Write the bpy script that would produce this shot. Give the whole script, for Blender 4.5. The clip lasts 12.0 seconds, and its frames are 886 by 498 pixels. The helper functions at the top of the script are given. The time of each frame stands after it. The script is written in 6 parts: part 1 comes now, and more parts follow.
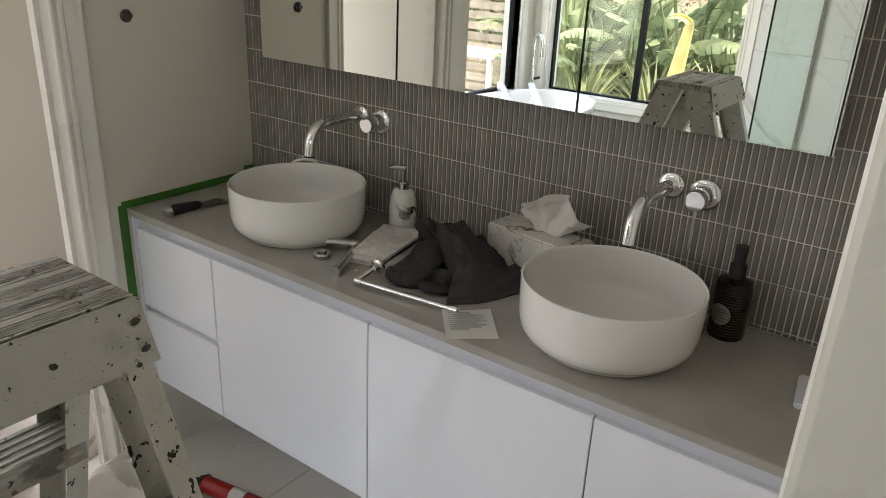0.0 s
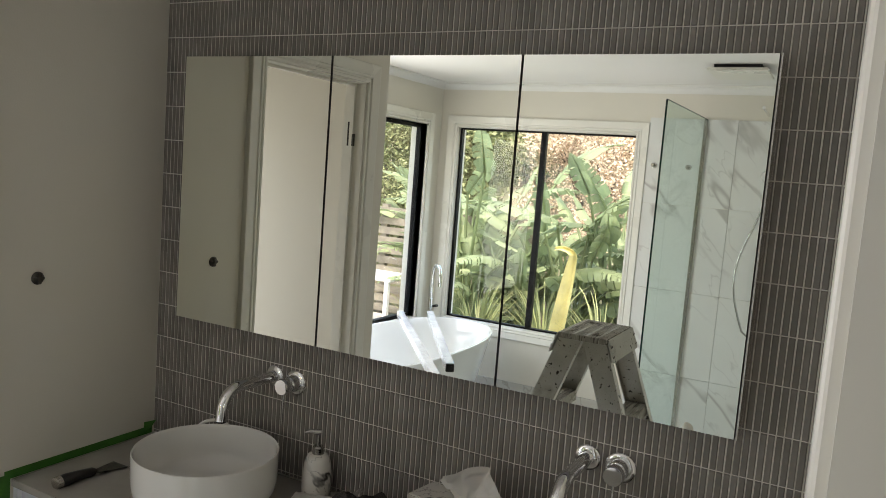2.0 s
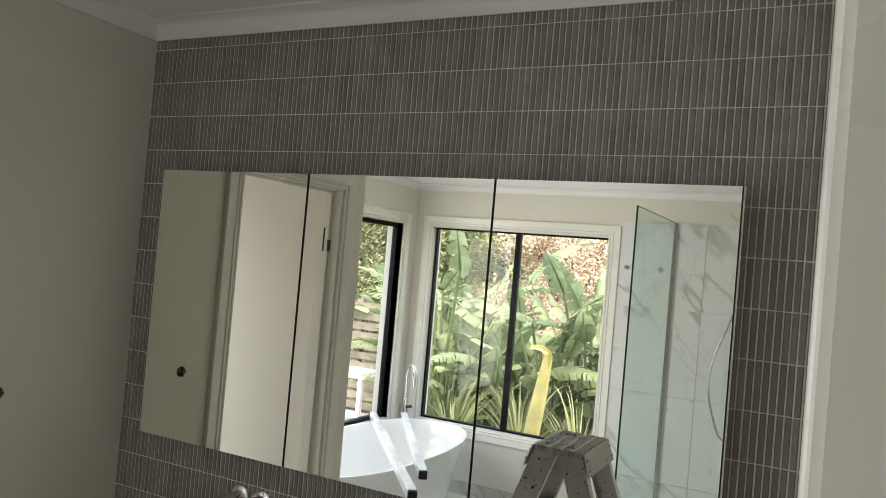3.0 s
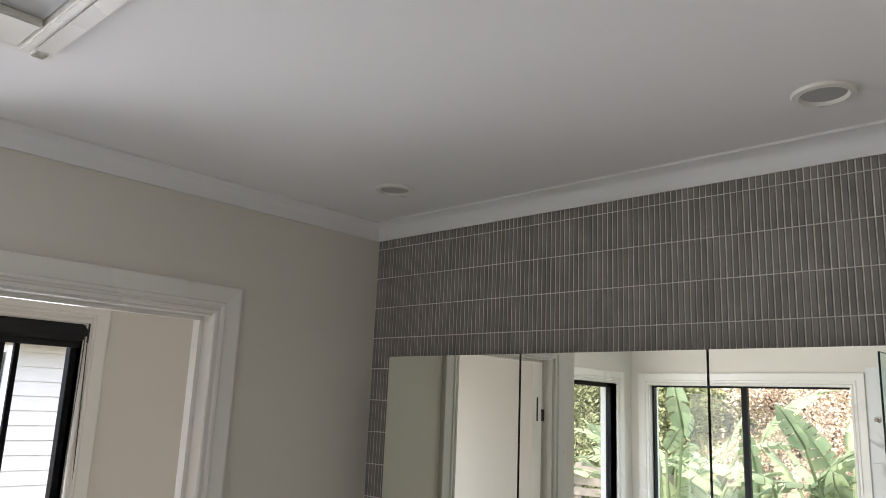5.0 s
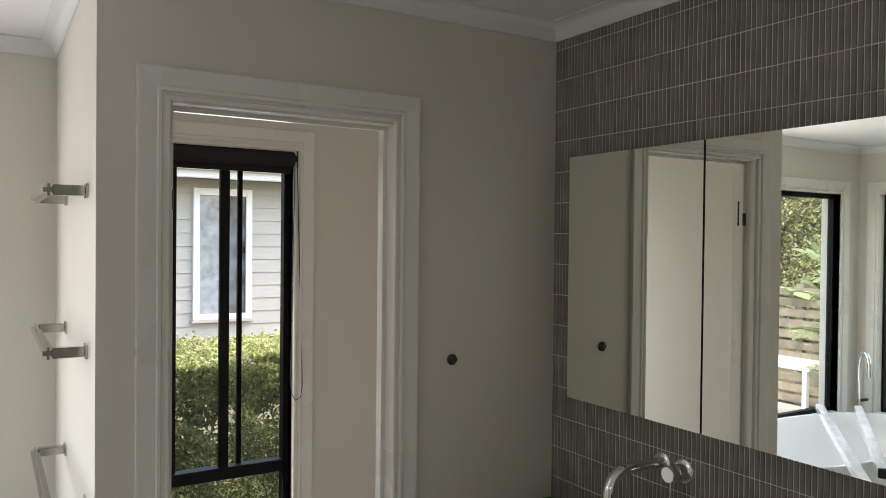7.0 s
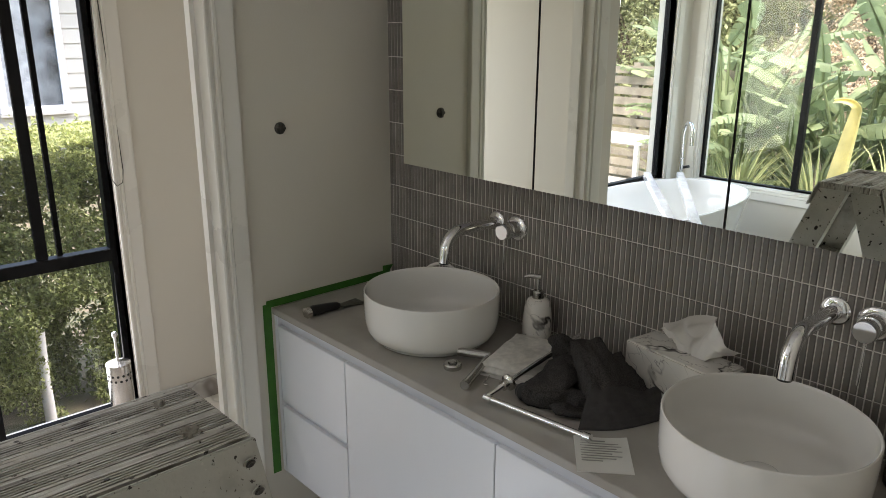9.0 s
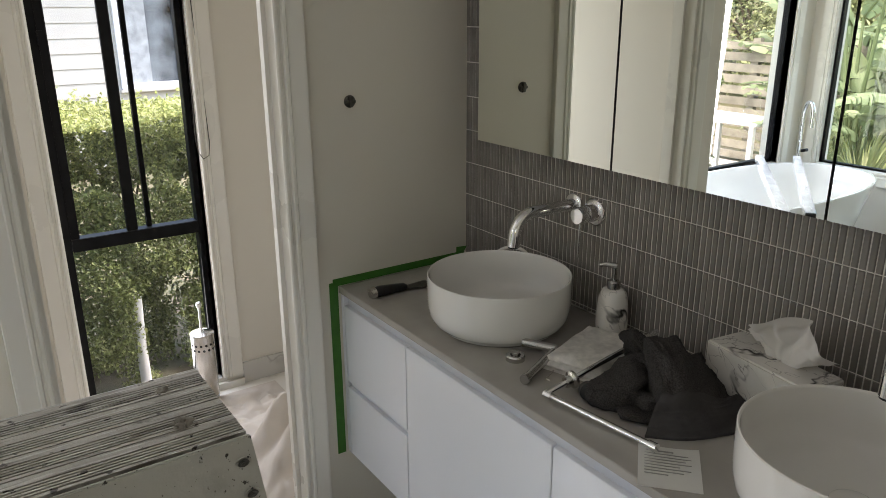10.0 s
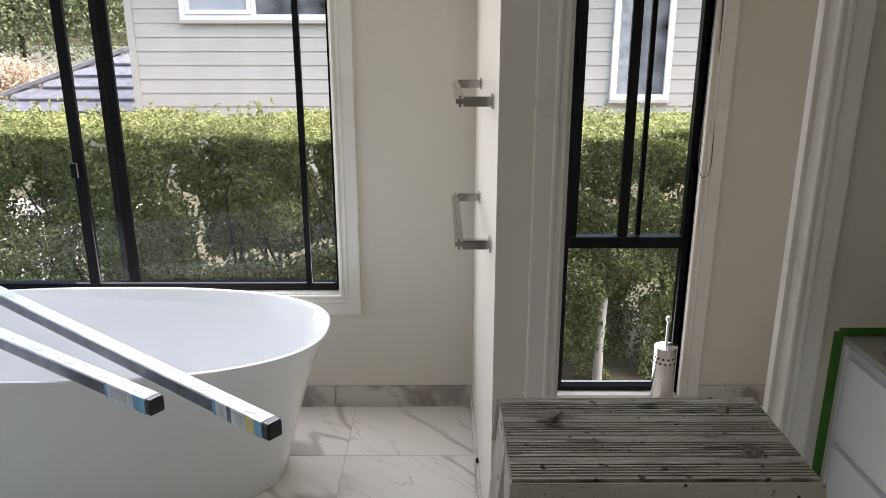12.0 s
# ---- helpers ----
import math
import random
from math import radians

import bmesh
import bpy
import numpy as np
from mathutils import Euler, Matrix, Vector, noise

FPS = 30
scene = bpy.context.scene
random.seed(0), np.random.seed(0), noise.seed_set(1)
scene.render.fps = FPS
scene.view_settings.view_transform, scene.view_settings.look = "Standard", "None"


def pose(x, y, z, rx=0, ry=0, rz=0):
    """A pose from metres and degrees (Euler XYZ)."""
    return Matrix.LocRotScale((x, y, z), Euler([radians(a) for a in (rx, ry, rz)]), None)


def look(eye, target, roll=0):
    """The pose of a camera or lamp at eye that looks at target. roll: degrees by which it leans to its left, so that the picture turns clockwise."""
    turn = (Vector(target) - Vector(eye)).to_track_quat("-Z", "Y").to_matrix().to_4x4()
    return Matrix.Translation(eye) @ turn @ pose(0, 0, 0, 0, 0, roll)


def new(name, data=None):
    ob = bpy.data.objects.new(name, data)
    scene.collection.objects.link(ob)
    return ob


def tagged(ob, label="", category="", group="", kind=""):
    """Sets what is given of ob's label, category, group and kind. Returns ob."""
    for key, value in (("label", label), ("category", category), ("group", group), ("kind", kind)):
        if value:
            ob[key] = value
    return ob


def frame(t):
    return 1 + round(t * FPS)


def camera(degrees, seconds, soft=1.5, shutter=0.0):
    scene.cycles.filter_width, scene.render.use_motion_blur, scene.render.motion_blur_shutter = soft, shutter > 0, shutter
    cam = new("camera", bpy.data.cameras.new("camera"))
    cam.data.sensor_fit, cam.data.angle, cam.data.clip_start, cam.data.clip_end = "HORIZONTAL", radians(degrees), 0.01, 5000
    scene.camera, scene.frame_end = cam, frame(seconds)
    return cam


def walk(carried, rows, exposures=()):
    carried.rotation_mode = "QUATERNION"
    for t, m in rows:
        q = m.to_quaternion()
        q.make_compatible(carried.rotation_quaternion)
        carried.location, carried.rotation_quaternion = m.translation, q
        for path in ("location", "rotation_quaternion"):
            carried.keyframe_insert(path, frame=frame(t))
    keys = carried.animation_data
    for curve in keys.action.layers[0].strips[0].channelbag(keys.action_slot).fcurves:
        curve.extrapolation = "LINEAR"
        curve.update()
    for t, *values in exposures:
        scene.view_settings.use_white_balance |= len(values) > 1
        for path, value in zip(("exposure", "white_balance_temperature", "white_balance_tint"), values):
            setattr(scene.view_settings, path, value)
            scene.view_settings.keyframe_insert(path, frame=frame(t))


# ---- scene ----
cam = camera(61.2, 12.0, soft=0.5)
PATH = [
    (0, (1.879, -1.548, 1.573), (0.801, -0.042, 0.817), 2.6),
    (0.5, (1.86, -1.569, 1.581), (0.829, 0.009, 0.913), 3.1),
    (1, (1.849, -1.562, 1.626), (0.841, 0.085, 1.106), 3.5),
    (1.5, (1.833, -1.574, 1.675), (0.858, 0.135, 1.315), 4.0),
    (2, (1.813, -1.587, 1.717), (0.875, 0.168, 1.509), 4.4),
    (2.5, (1.813, -1.574, 1.751), (0.901, 0.205, 1.679), 4.5),
    (2.7, (1.813, -1.575, 1.776), (0.912, 0.211, 1.744), 4.5),
    (4.3, (1.809, -1.638, 1.788), (0.813, 0.058, 2.151), 4.7),
    (4.5, (1.811, -1.629, 1.811), (0.734, 0.016, 2.178), 4.0),
    (5, (1.857, -1.662, 1.826), (0.516, -0.238, 2.242), 2.4),
    (5.5, (1.918, -1.642, 1.848), (0.36, -0.47, 2.295), 0.8),
    (6, (1.952, -1.612, 1.852), (0.237, -0.665, 2.258), -0.4),
    (6.5, (1.938, -1.622, 1.795), (0.161, -0.737, 2.035), 0.3),
    (7, (1.906, -1.59, 1.723), (0.198, -0.551, 1.697), 0.6),
    (7.5, (1.862, -1.535, 1.663), (0.309, -0.3, 1.414), 0.9),
    (7.7, (1.841, -1.513, 1.642), (0.36, -0.211, 1.311), 1.1),
    (9.3, (1.853, -1.461, 1.63), (0.439, -0.174, 1.043), 0.2),
    (9.5, (1.838, -1.417, 1.614), (0.391, -0.168, 1.025), 0.3),
    (10, (1.826, -1.34, 1.609), (0.256, -0.268, 0.988), -0.3),
    (10.5, (1.812, -1.374, 1.616), (0.095, -0.556, 0.997), -0.8),
    (11, (1.81, -1.449, 1.63), (-0.024, -0.925, 1.03), -0.6),
    (11.5, (1.799, -1.491, 1.626), (-0.096, -1.238, 1.036), 0.0),
    (12, (1.803, -1.515, 1.634), (-0.11, -1.507, 1.049), -0.0),
]
LIGHT = [(0.0, 0.50, 6750, 17), (1.5, 0.28, 6700, 16), (2.5, 0.15, 6800, 15), (4.5, 0.60, 6300, 19), (5.0, 0.46, 6330, 20), (5.5, 0.42, 6280, 20), (6.5, -0.06, 6550, 14), (7.5, -0.08, 6700, 14), (9.5, 0.36, 6600, 16), (10.5, 0.15, 6650, 15), (11.0, -0.12, 6550, 16), (12.0, -0.25, 6600, 17)]
walk(cam, [(t, look(eye, target, roll)) for t, eye, target, roll in PATH], LIGHT)

# ---- world and light ----
world = bpy.data.worlds.new("sky")
world.use_nodes = True
scene.world = world
wn = world.node_tree.nodes
sky = wn.new("ShaderNodeTexSky")
sky.sky_type, sky.sun_disc = "NISHITA", False
sky.sun_elevation, sky.sun_rotation = radians(60), radians(20)
sky.air_density, sky.dust_density = 1.6, 4.0
wn["Background"].inputs[1].default_value = 0.95
world.node_tree.links.new(sky.outputs[0], wn["Background"].inputs[0])


def lamp(name, kind, m, energy, color=(1, 1, 1), size=None):
    d = bpy.data.lights.new(name, kind)
    d.energy, d.color = energy, color
    if kind == "AREA":
        d.shape, d.size, d.size_y = "RECTANGLE", size[0], size[1]
    elif kind == "SUN":
        d.angle = radians(size)
    ob = new(name, d)
    ob.matrix_world = m
    return ob


lamp("sun", "SUN", look((2.5, 7, 13), (0, 0, 0)), 1.5, (1, 0.97, 0.92), 30)
# daylight through the openings
lamp("bath_window_light", "AREA", look((-1.195, -2.52, 1.3), (0, -2.52, 1.25)), 30, (0.96, 0.99, 1.0), (1.1, 1.5))
lamp("toilet_window_light", "AREA", look((-1.195, -0.745, 1.05), (0, -0.745, 1.0)), 9, (0.96, 0.99, 1.0), (0.5, 1.9))


# ---- materials ----
def mat(name, col, rough=0.5, metal=0.0, var=0.06, scale=4.0, bump=0.0, bscale=60.0, tint=None, coat=0.0, rand=0.0, spec=None, trans=0.0):
    m = bpy.data.materials.new(name)
    m.use_nodes = True
    nt = m.node_tree
    n, l = nt.nodes, nt.links
    p = n["Principled BSDF"]
    p.inputs["Roughness"].default_value, p.inputs["Metallic"].default_value = rough, metal
    p.inputs["Coat Weight"].default_value = coat
    if spec is not None:
        p.inputs["Specular IOR Level"].default_value = spec
    tc = n.new("ShaderNodeTexCoord")
    a = n.new("ShaderNodeTexNoise")
    a.inputs["Scale"].default_value, a.inputs["Detail"].default_value = scale, 8
    l.new(tc.outputs["Object"], a.inputs["Vector"])
    ramp = n.new("ShaderNodeValToRGB")
    c2 = tint or tuple(c * (1 - 2 * var) for c in col)
    c1 = col if tint else tuple(min(1, c * (1 + var)) for c in col)
    ramp.color_ramp.elements[0].color, ramp.color_ramp.elements[1].color = (*c2, 1), (*c1, 1)
    ramp.color_ramp.elements[0].position, ramp.color_ramp.elements[1].position = 0.3, 0.7
    l.new(a.outputs["Fac"], ramp.inputs["Fac"])
    out = ramp.outputs["Color"]
    if rand:
        oi = n.new("ShaderNodeObjectInfo")
        ge = n.new("ShaderNodeNewGeometry")
        ad = n.new("ShaderNodeMath")
        ad.operation = "ADD"
        l.new(oi.outputs["Random"], ad.inputs[0])
        l.new(ge.outputs["Random Per Island"], ad.inputs[1])
        fr = n.new("ShaderNodeMath")
        fr.operation = "FRACT"
        l.new(ad.outputs[0], fr.inputs[0])
        mr = n.new("ShaderNodeMapRange")
        mr.inputs[3].default_value, mr.inputs[4].default_value = 1 - rand, 1 + rand
        l.new(fr.outputs[0], mr.inputs[0])
        hs = n.new("ShaderNodeHueSaturation")
        l.new(mr.outputs[0], hs.inputs["Value"])
        l.new(out, hs.inputs["Color"])
        out = hs.outputs["Color"]
    l.new(out, p.inputs["Base Color"])
    b = n.new("ShaderNodeTexNoise")
    b.inputs["Scale"].default_value, b.inputs["Detail"].default_value = bscale, 4
    l.new(tc.outputs["Object"], b.inputs["Vector"])
    mr2 = n.new("ShaderNodeMapRange")
    mr2.inputs[3].default_value, mr2.inputs[4].default_value = max(0.02, rough * 0.85), min(1, rough * 1.15)
    l.new(a.outputs["Fac"], mr2.inputs[0])
    l.new(mr2.outputs[0], p.inputs["Roughness"])
    if bump:
        bu = n.new("ShaderNodeBump")
        bu.inputs["Strength"].default_value, bu.inputs["Distance"].default_value = bump, 0.004
        l.new(b.outputs["Fac"], bu.inputs["Height"])
        l.new(bu.outputs["Normal"], p.inputs["Normal"])
    if trans:
        # leaves let part of the light through
        tr, mx = n.new("ShaderNodeBsdfTranslucent"), n.new("ShaderNodeMixShader")
        l.new(out, tr.inputs[0])
        mx.inputs[0].default_value = trans
        l.new(p.outputs[0], mx.inputs[1])
        l.new(tr.outputs[0], mx.inputs[2])
        l.new(mx.outputs[0], n["Material Output"].inputs[0])
    return m


def marble(name, base, vein, scale, rough, width=0.06, soft=0.5, stretch=(1, 1, 1), turn=(0, 0, 0.5)):
    """Pale stone with long diagonal veins."""
    m = mat(name, base, rough, var=0.02, scale=3)
    n, l = m.node_tree.nodes, m.node_tree.links
    p = n["Principled BSDF"]
    src = p.inputs["Base Color"].links[0].from_socket
    tc = n["Texture Coordinate"]
    mp = n.new("ShaderNodeMapping")
    mp.vector_type = "TEXTURE"
    mp.inputs["Rotation"].default_value = turn
    mp.inputs["Scale"].default_value = stretch
    oi = n.new("ShaderNodeObjectInfo")
    mu = n.new("ShaderNodeVectorMath")
    mu.operation = "SCALE"
    mu.inputs[0].default_value = (7.3, 3.1, 5.7)
    l.new(oi.outputs["Random"], mu.inputs["Scale"])
    ad = n.new("ShaderNodeVectorMath")
    ad.operation = "ADD"
    l.new(tc.outputs["Object"], ad.inputs[0])
    l.new(mu.outputs[0], ad.inputs[1])
    l.new(ad.outputs[0], mp.inputs["Vector"])
    total = src
    for s, w, k in ((scale, width, 1.0), (scale * 2.7, width * 0.5, soft)):
        nz = n.new("ShaderNodeTexNoise")
        nz.inputs["Scale"].default_value, nz.inputs["Detail"].default_value, nz.inputs["Roughness"].default_value = s, 3.5, 0.5
        l.new(mp.outputs[0], nz.inputs["Vector"])
        s1 = n.new("ShaderNodeMath")
        s1.operation = "SUBTRACT"
        s1.inputs[1].default_value = 0.5
        l.new(nz.outputs["Fac"], s1.inputs[0])
        s2 = n.new("ShaderNodeMath")
        s2.operation = "ABSOLUTE"
        l.new(s1.outputs[0], s2.inputs[0])
        mr = n.new("ShaderNodeMapRange")
        mr.interpolation_type = "SMOOTHSTEP"
        mr.inputs[1].default_value, mr.inputs[2].default_value = 0.0, w
        mr.inputs[3].default_value, mr.inputs[4].default_value = k, 0.0
        l.new(s2.outputs[0], mr.inputs[0])
        # veins fade in and out along their way
        fd = n.new("ShaderNodeTexNoise")
        fd.inputs["Scale"].default_value = s * 0.8
        l.new(tc.outputs["Object"], fd.inputs["Vector"])
        fm = n.new("ShaderNodeMapRange")
        fm.inputs[1].default_value, fm.inputs[2].default_value = 0.36, 0.52
        l.new(fd.outputs["Fac"], fm.inputs[0])
        mm = n.new("ShaderNodeMath")
        mm.operation = "MULTIPLY"
        l.new(mr.outputs[0], mm.inputs[0])
        l.new(fm.outputs[0], mm.inputs[1])
        mx = n.new("ShaderNodeMix")
        mx.data_type = "RGBA"
        l.new(mm.outputs[0], mx.inputs[0])
        l.new(total, mx.inputs[6])
        mx.inputs[7].default_value = (*vein, 1)
        total = mx.outputs[2]
    l.new(total, p.inputs["Base Color"])
    return m


def glass(name, col=(1, 1, 1), gloss=0.08):
    """Thin clear pane: mostly see-through with a faint mirror."""
    m = bpy.data.materials.new(name)
    m.use_nodes = True
    n, l = m.node_tree.nodes, m.node_tree.links
    n.remove(n["Principled BSDF"])
    t, g, mx = n.new("ShaderNodeBsdfTransparent"), n.new("ShaderNodeBsdfGlossy"), n.new("ShaderNodeMixShader")
    t.inputs[0].default_value = (*col, 1)
    g.inputs["Roughness"].default_value = 0.0
    lw = n.new("ShaderNodeFresnel")
    lw.inputs[0].default_value = 1.45
    l.new(lw.outputs[0], mx.inputs[0])
    l.new(t.outputs[0], mx.inputs[1])
    l.new(g.outputs[0], mx.inputs[2])
    l.new(mx.outputs[0], n["Material Output"].inputs[0])
    return m


M = dict(
    wall=mat("wall_paint", (0.71, 0.672, 0.590), 0.55, var=0.015, scale=1.2, bump=0.08, bscale=220),
    ceil=mat("ceiling_paint", (0.84, 0.82, 0.80), 0.7, var=0.012, scale=0.9, bump=0.05, bscale=160),
    trim=mat("trim_gloss_paint", (0.78, 0.755, 0.69), 0.28, var=0.015, scale=2.5, bump=0.04, bscale=40),
    cornice=mat("cornice_paint", (0.80, 0.79, 0.77), 0.5, var=0.012, scale=2),
    tile=mat("finger_tile_glaze", (0.228, 0.208, 0.187), 0.34, var=0.10, scale=18, bump=0.12, bscale=90, rand=0.13),
    grout=mat("grout", (0.82, 0.79, 0.73), 0.9, var=0.08, scale=30, bump=0.2, bscale=300),
    floor=marble("marble_tile", (0.84, 0.805, 0.735), (0.50, 0.475, 0.43), 2.0, 0.16, 0.028, 0.5, (3.2, 0.9, 1), (0, 0, 0.75)),
    fgrout=mat("floor_grout", (0.55, 0.52, 0.47), 0.85, var=0.06, scale=30),
    counter=mat("stone_counter", (0.40, 0.375, 0.34), 0.22, var=0.06, scale=9, bump=0.03, bscale=200, tint=(0.34, 0.315, 0.285)),
    cab=mat("white_gloss_cabinet", (0.80, 0.81, 0.85), 0.09, var=0.01, scale=2, coat=0.5),
    # channel colour lightened to blue-grey for the light reflected in the recess
    cabin=mat("reflection_tinted_channel", (0.62, 0.63, 0.68), 0.35, 0.15, var=0.04, scale=8),
    ceramic=mat("white_ceramic", (0.80, 0.78, 0.74), 0.07, var=0.012, scale=3, coat=0.6),
    bath=mat("acrylic_bath", (0.83, 0.83, 0.82), 0.12, var=0.01, scale=2, coat=0.4),
    chrome=mat("chrome", (0.86, 0.86, 0.87), 0.05, 1.0, var=0.02, scale=20),
    steel=mat("brushed_steel", (0.62, 0.60, 0.57), 0.24, 1.0, var=0.06, scale=30, bump=0.05, bscale=250),
    black=mat("black_aluminium", (0.008, 0.008, 0.009), 0.5, var=0.2, scale=15, bump=0.03, bscale=120, spec=0.15),
    blackp=mat("black_plastic", (0.015, 0.015, 0.016), 0.4, var=0.15, scale=20),
    blind=mat("black_blind_fabric", (0.014, 0.014, 0.015), 0.85, var=0.15, scale=40, bump=0.2, bscale=400),
    green=mat("green_masking_tape", (0.040, 0.165, 0.016), 0.6, var=0.12, scale=25, bump=0.25, bscale=300),
    towel=mat("dark_towelling", (0.065, 0.060, 0.058), 0.95, var=0.35, scale=380, bump=1.0, bscale=420, spec=0.15),
    wtowel=mat("white_towelling", (0.76, 0.73, 0.68), 0.95, var=0.10, scale=50, bump=0.9, bscale=420, spec=0.15),
    paper=mat("paper", (0.62, 0.60, 0.56), 0.8, var=0.03, scale=10),
    tissue=mat("tissue", (0.74, 0.71, 0.67), 0.9, var=0.03, scale=14, bump=0.15, bscale=140),
    ink=mat("grey_ink", (0.33, 0.32, 0.30), 0.8, var=0.05),
    stone=marble("marble_print", (0.74, 0.71, 0.66), (0.045, 0.04, 0.04), 9, 0.22, 0.026, 0.5, (2.2, 1, 1), (0.4, 0.7, 0.4)),
    bottle=mat("dark_amber_glass", (0.008, 0.007, 0.006), 0.28, var=0.2, scale=20, coat=0.1, spec=0.3),
    dots=mat("bronze_print", (0.115, 0.095, 0.065), 0.5, var=0.1),
    label=mat("bottle_label", (0.24, 0.22, 0.19), 0.6, var=0.05),
    canvas=mat("canvas_drop_sheet", (0.63, 0.565, 0.495), 0.92, var=0.08, scale=7, bump=0.5, bscale=380),
    red=mat("red_enamel", (0.36, 0.018, 0.015), 0.32, var=0.12, scale=14, coat=0.2),
    mirror=mat("mirror_silver", (0.88, 0.90, 0.83), 0.0, 1.0, var=0.0),
    glass=glass("window_glass"),
    sglass=glass("shower_glass", (0.76, 0.90, 0.84)),
    gedge=mat("glass_edge", (0.01, 0.03, 0.025), 0.1, var=0.1),
    board=mat("weatherboard_paint", (0.37, 0.352, 0.318), 0.6, var=0.03, scale=3, bump=0.1, bscale=60, rand=0.02),
    wframe=mat("white_window_frame", (0.68, 0.68, 0.69), 0.4, var=0.02),
    # obscure glass; the pale blue-grey includes reflected sky
    pglass=mat("sky_pale_obscure_glass", (0.34, 0.36, 0.40), 0.25, var=0.04, scale=4),
    cglass=mat("curtained_window_glass", (0.30, 0.32, 0.34), 0.15, var=0.18, scale=9),
    far_leaf=mat("far_tree_leaf", (0.40, 0.42, 0.24), 0.6, var=0.2, scale=0.6, rand=0.35, tint=(0.26, 0.30, 0.16), trans=0.3),
    # grey-blue base colour carries the sky's reflection in the dark panes
    dglass=mat("sky_reflecting_dark_glass", (0.12, 0.135, 0.15), 0.06, var=0.5, scale=3),
    roof=mat("grey_roof_tile", (0.18, 0.185, 0.205), 0.75, var=0.15, scale=8, bump=0.3, bscale=50, rand=0.12),
    hedge=mat("hedge_leaf", (0.235, 0.265, 0.095), 0.5, var=0.25, scale=1.6, rand=0.5, tint=(0.135, 0.170, 0.060), trans=0.25),
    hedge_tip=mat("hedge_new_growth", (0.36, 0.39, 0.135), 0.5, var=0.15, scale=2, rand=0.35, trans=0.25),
    twig=mat("twig_bark", (0.10, 0.075, 0.055), 0.9, var=0.25, scale=20, bump=0.5, bscale=90),
    palm=mat("banana_leaf", (0.31, 0.37, 0.20), 0.45, var=0.2, scale=3, bump=0.15, bscale=40, rand=0.25, tint=(0.20, 0.26, 0.13), trans=0.4),
    yellow=mat("yellowed_leaf", (0.88, 0.76, 0.34), 0.5, var=0.15, scale=4, bump=0.2, bscale=40, trans=0.3),
    shrub=mat("shrub_leaf", (0.29, 0.31, 0.16), 0.6, var=0.2, scale=1.5, rand=0.4, tint=(0.16, 0.19, 0.08), trans=0.3),
    brush_brown=mat("brown_foliage", (0.62, 0.48, 0.38), 0.7, var=0.2, scale=2, rand=0.3, tint=(0.44, 0.36, 0.24)),
    fence=mat("fence_timber", (0.21, 0.19, 0.155), 0.8, var=0.2, scale=6, bump=0.4, bscale=70, rand=0.15),
    earth=mat("garden_soil", (0.14, 0.11, 0.075), 0.95, var=0.25, scale=3, bump=0.6, bscale=30, tint=(0.07, 0.085, 0.035)),
    paving=mat("concrete_paving", (0.42, 0.40, 0.37), 0.85, var=0.1, scale=5, bump=0.2, bscale=80),
    hglass=mat("heater_glass", (0.34, 0.34, 0.32), 0.12, var=0.12, scale=6),
    satin=mat("dark_chrome", (0.52, 0.51, 0.49), 0.16, 1.0, var=0.06, scale=30),
    zinc=mat("dull_zinc", (0.10, 0.095, 0.085), 0.45, 0.6, var=0.3, scale=60, bump=0.2, bscale=200),
    bronze=mat("dark_bronze_plate", (0.030, 0.027, 0.022), 0.45, 0.3, var=0.3, scale=40),
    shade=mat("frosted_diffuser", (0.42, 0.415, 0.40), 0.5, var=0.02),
)


def worn_metal(name, col, low, metal, rough):
    """Old aluminium: pale oxide with paint chips and dark grime in patches."""
    m = mat(name, col, rough, metal, var=0.15, scale=9, bump=0.25, bscale=130, tint=low)
    n, l = m.node_tree.nodes, m.node_tree.links
    p = n["Principled BSDF"]
    src = p.inputs["Base Color"].links[0].from_socket
    tc = n["Texture Coordinate"]
    for s, lo, hi, col in ((70, 0.645, 0.67, (0.035, 0.030, 0.026)), (22, 0.70, 0.715, (0.05, 0.043, 0.036)), (160, 0.68, 0.71, (0.55, 0.53, 0.48)), (240, 0.66, 0.72, (0.13, 0.115, 0.095)), (9, 0.56, 0.78, (0.24, 0.225, 0.19))):
        nz = n.new("ShaderNodeTexNoise")
        nz.inputs["Scale"].default_value, nz.inputs["Detail"].default_value = s, 9
        l.new(tc.outputs["Object"], nz.inputs["Vector"])
        mr = n.new("ShaderNodeMapRange")
        mr.inputs[1].default_value, mr.inputs[2].default_value = lo, hi
        l.new(nz.outputs["Fac"], mr.inputs[0])
        mx = n.new("ShaderNodeMix")
        mx.data_type = "RGBA"
        l.new(mr.outputs[0], mx.inputs[0])
        l.new(src, mx.inputs[6])
        mx.inputs[7].default_value = (*col, 1)
        src = mx.outputs[2]
    l.new(src, p.inputs["Base Color"])
    return m


M["alu"] = worn_metal("worn_aluminium", (0.60, 0.58, 0.53), (0.42, 0.405, 0.36), 0.85, 0.36)
M["alupaint"] = worn_metal("oxidised_painted_aluminium", (0.52, 0.51, 0.46), (0.43, 0.42, 0.375), 0.25, 0.5)


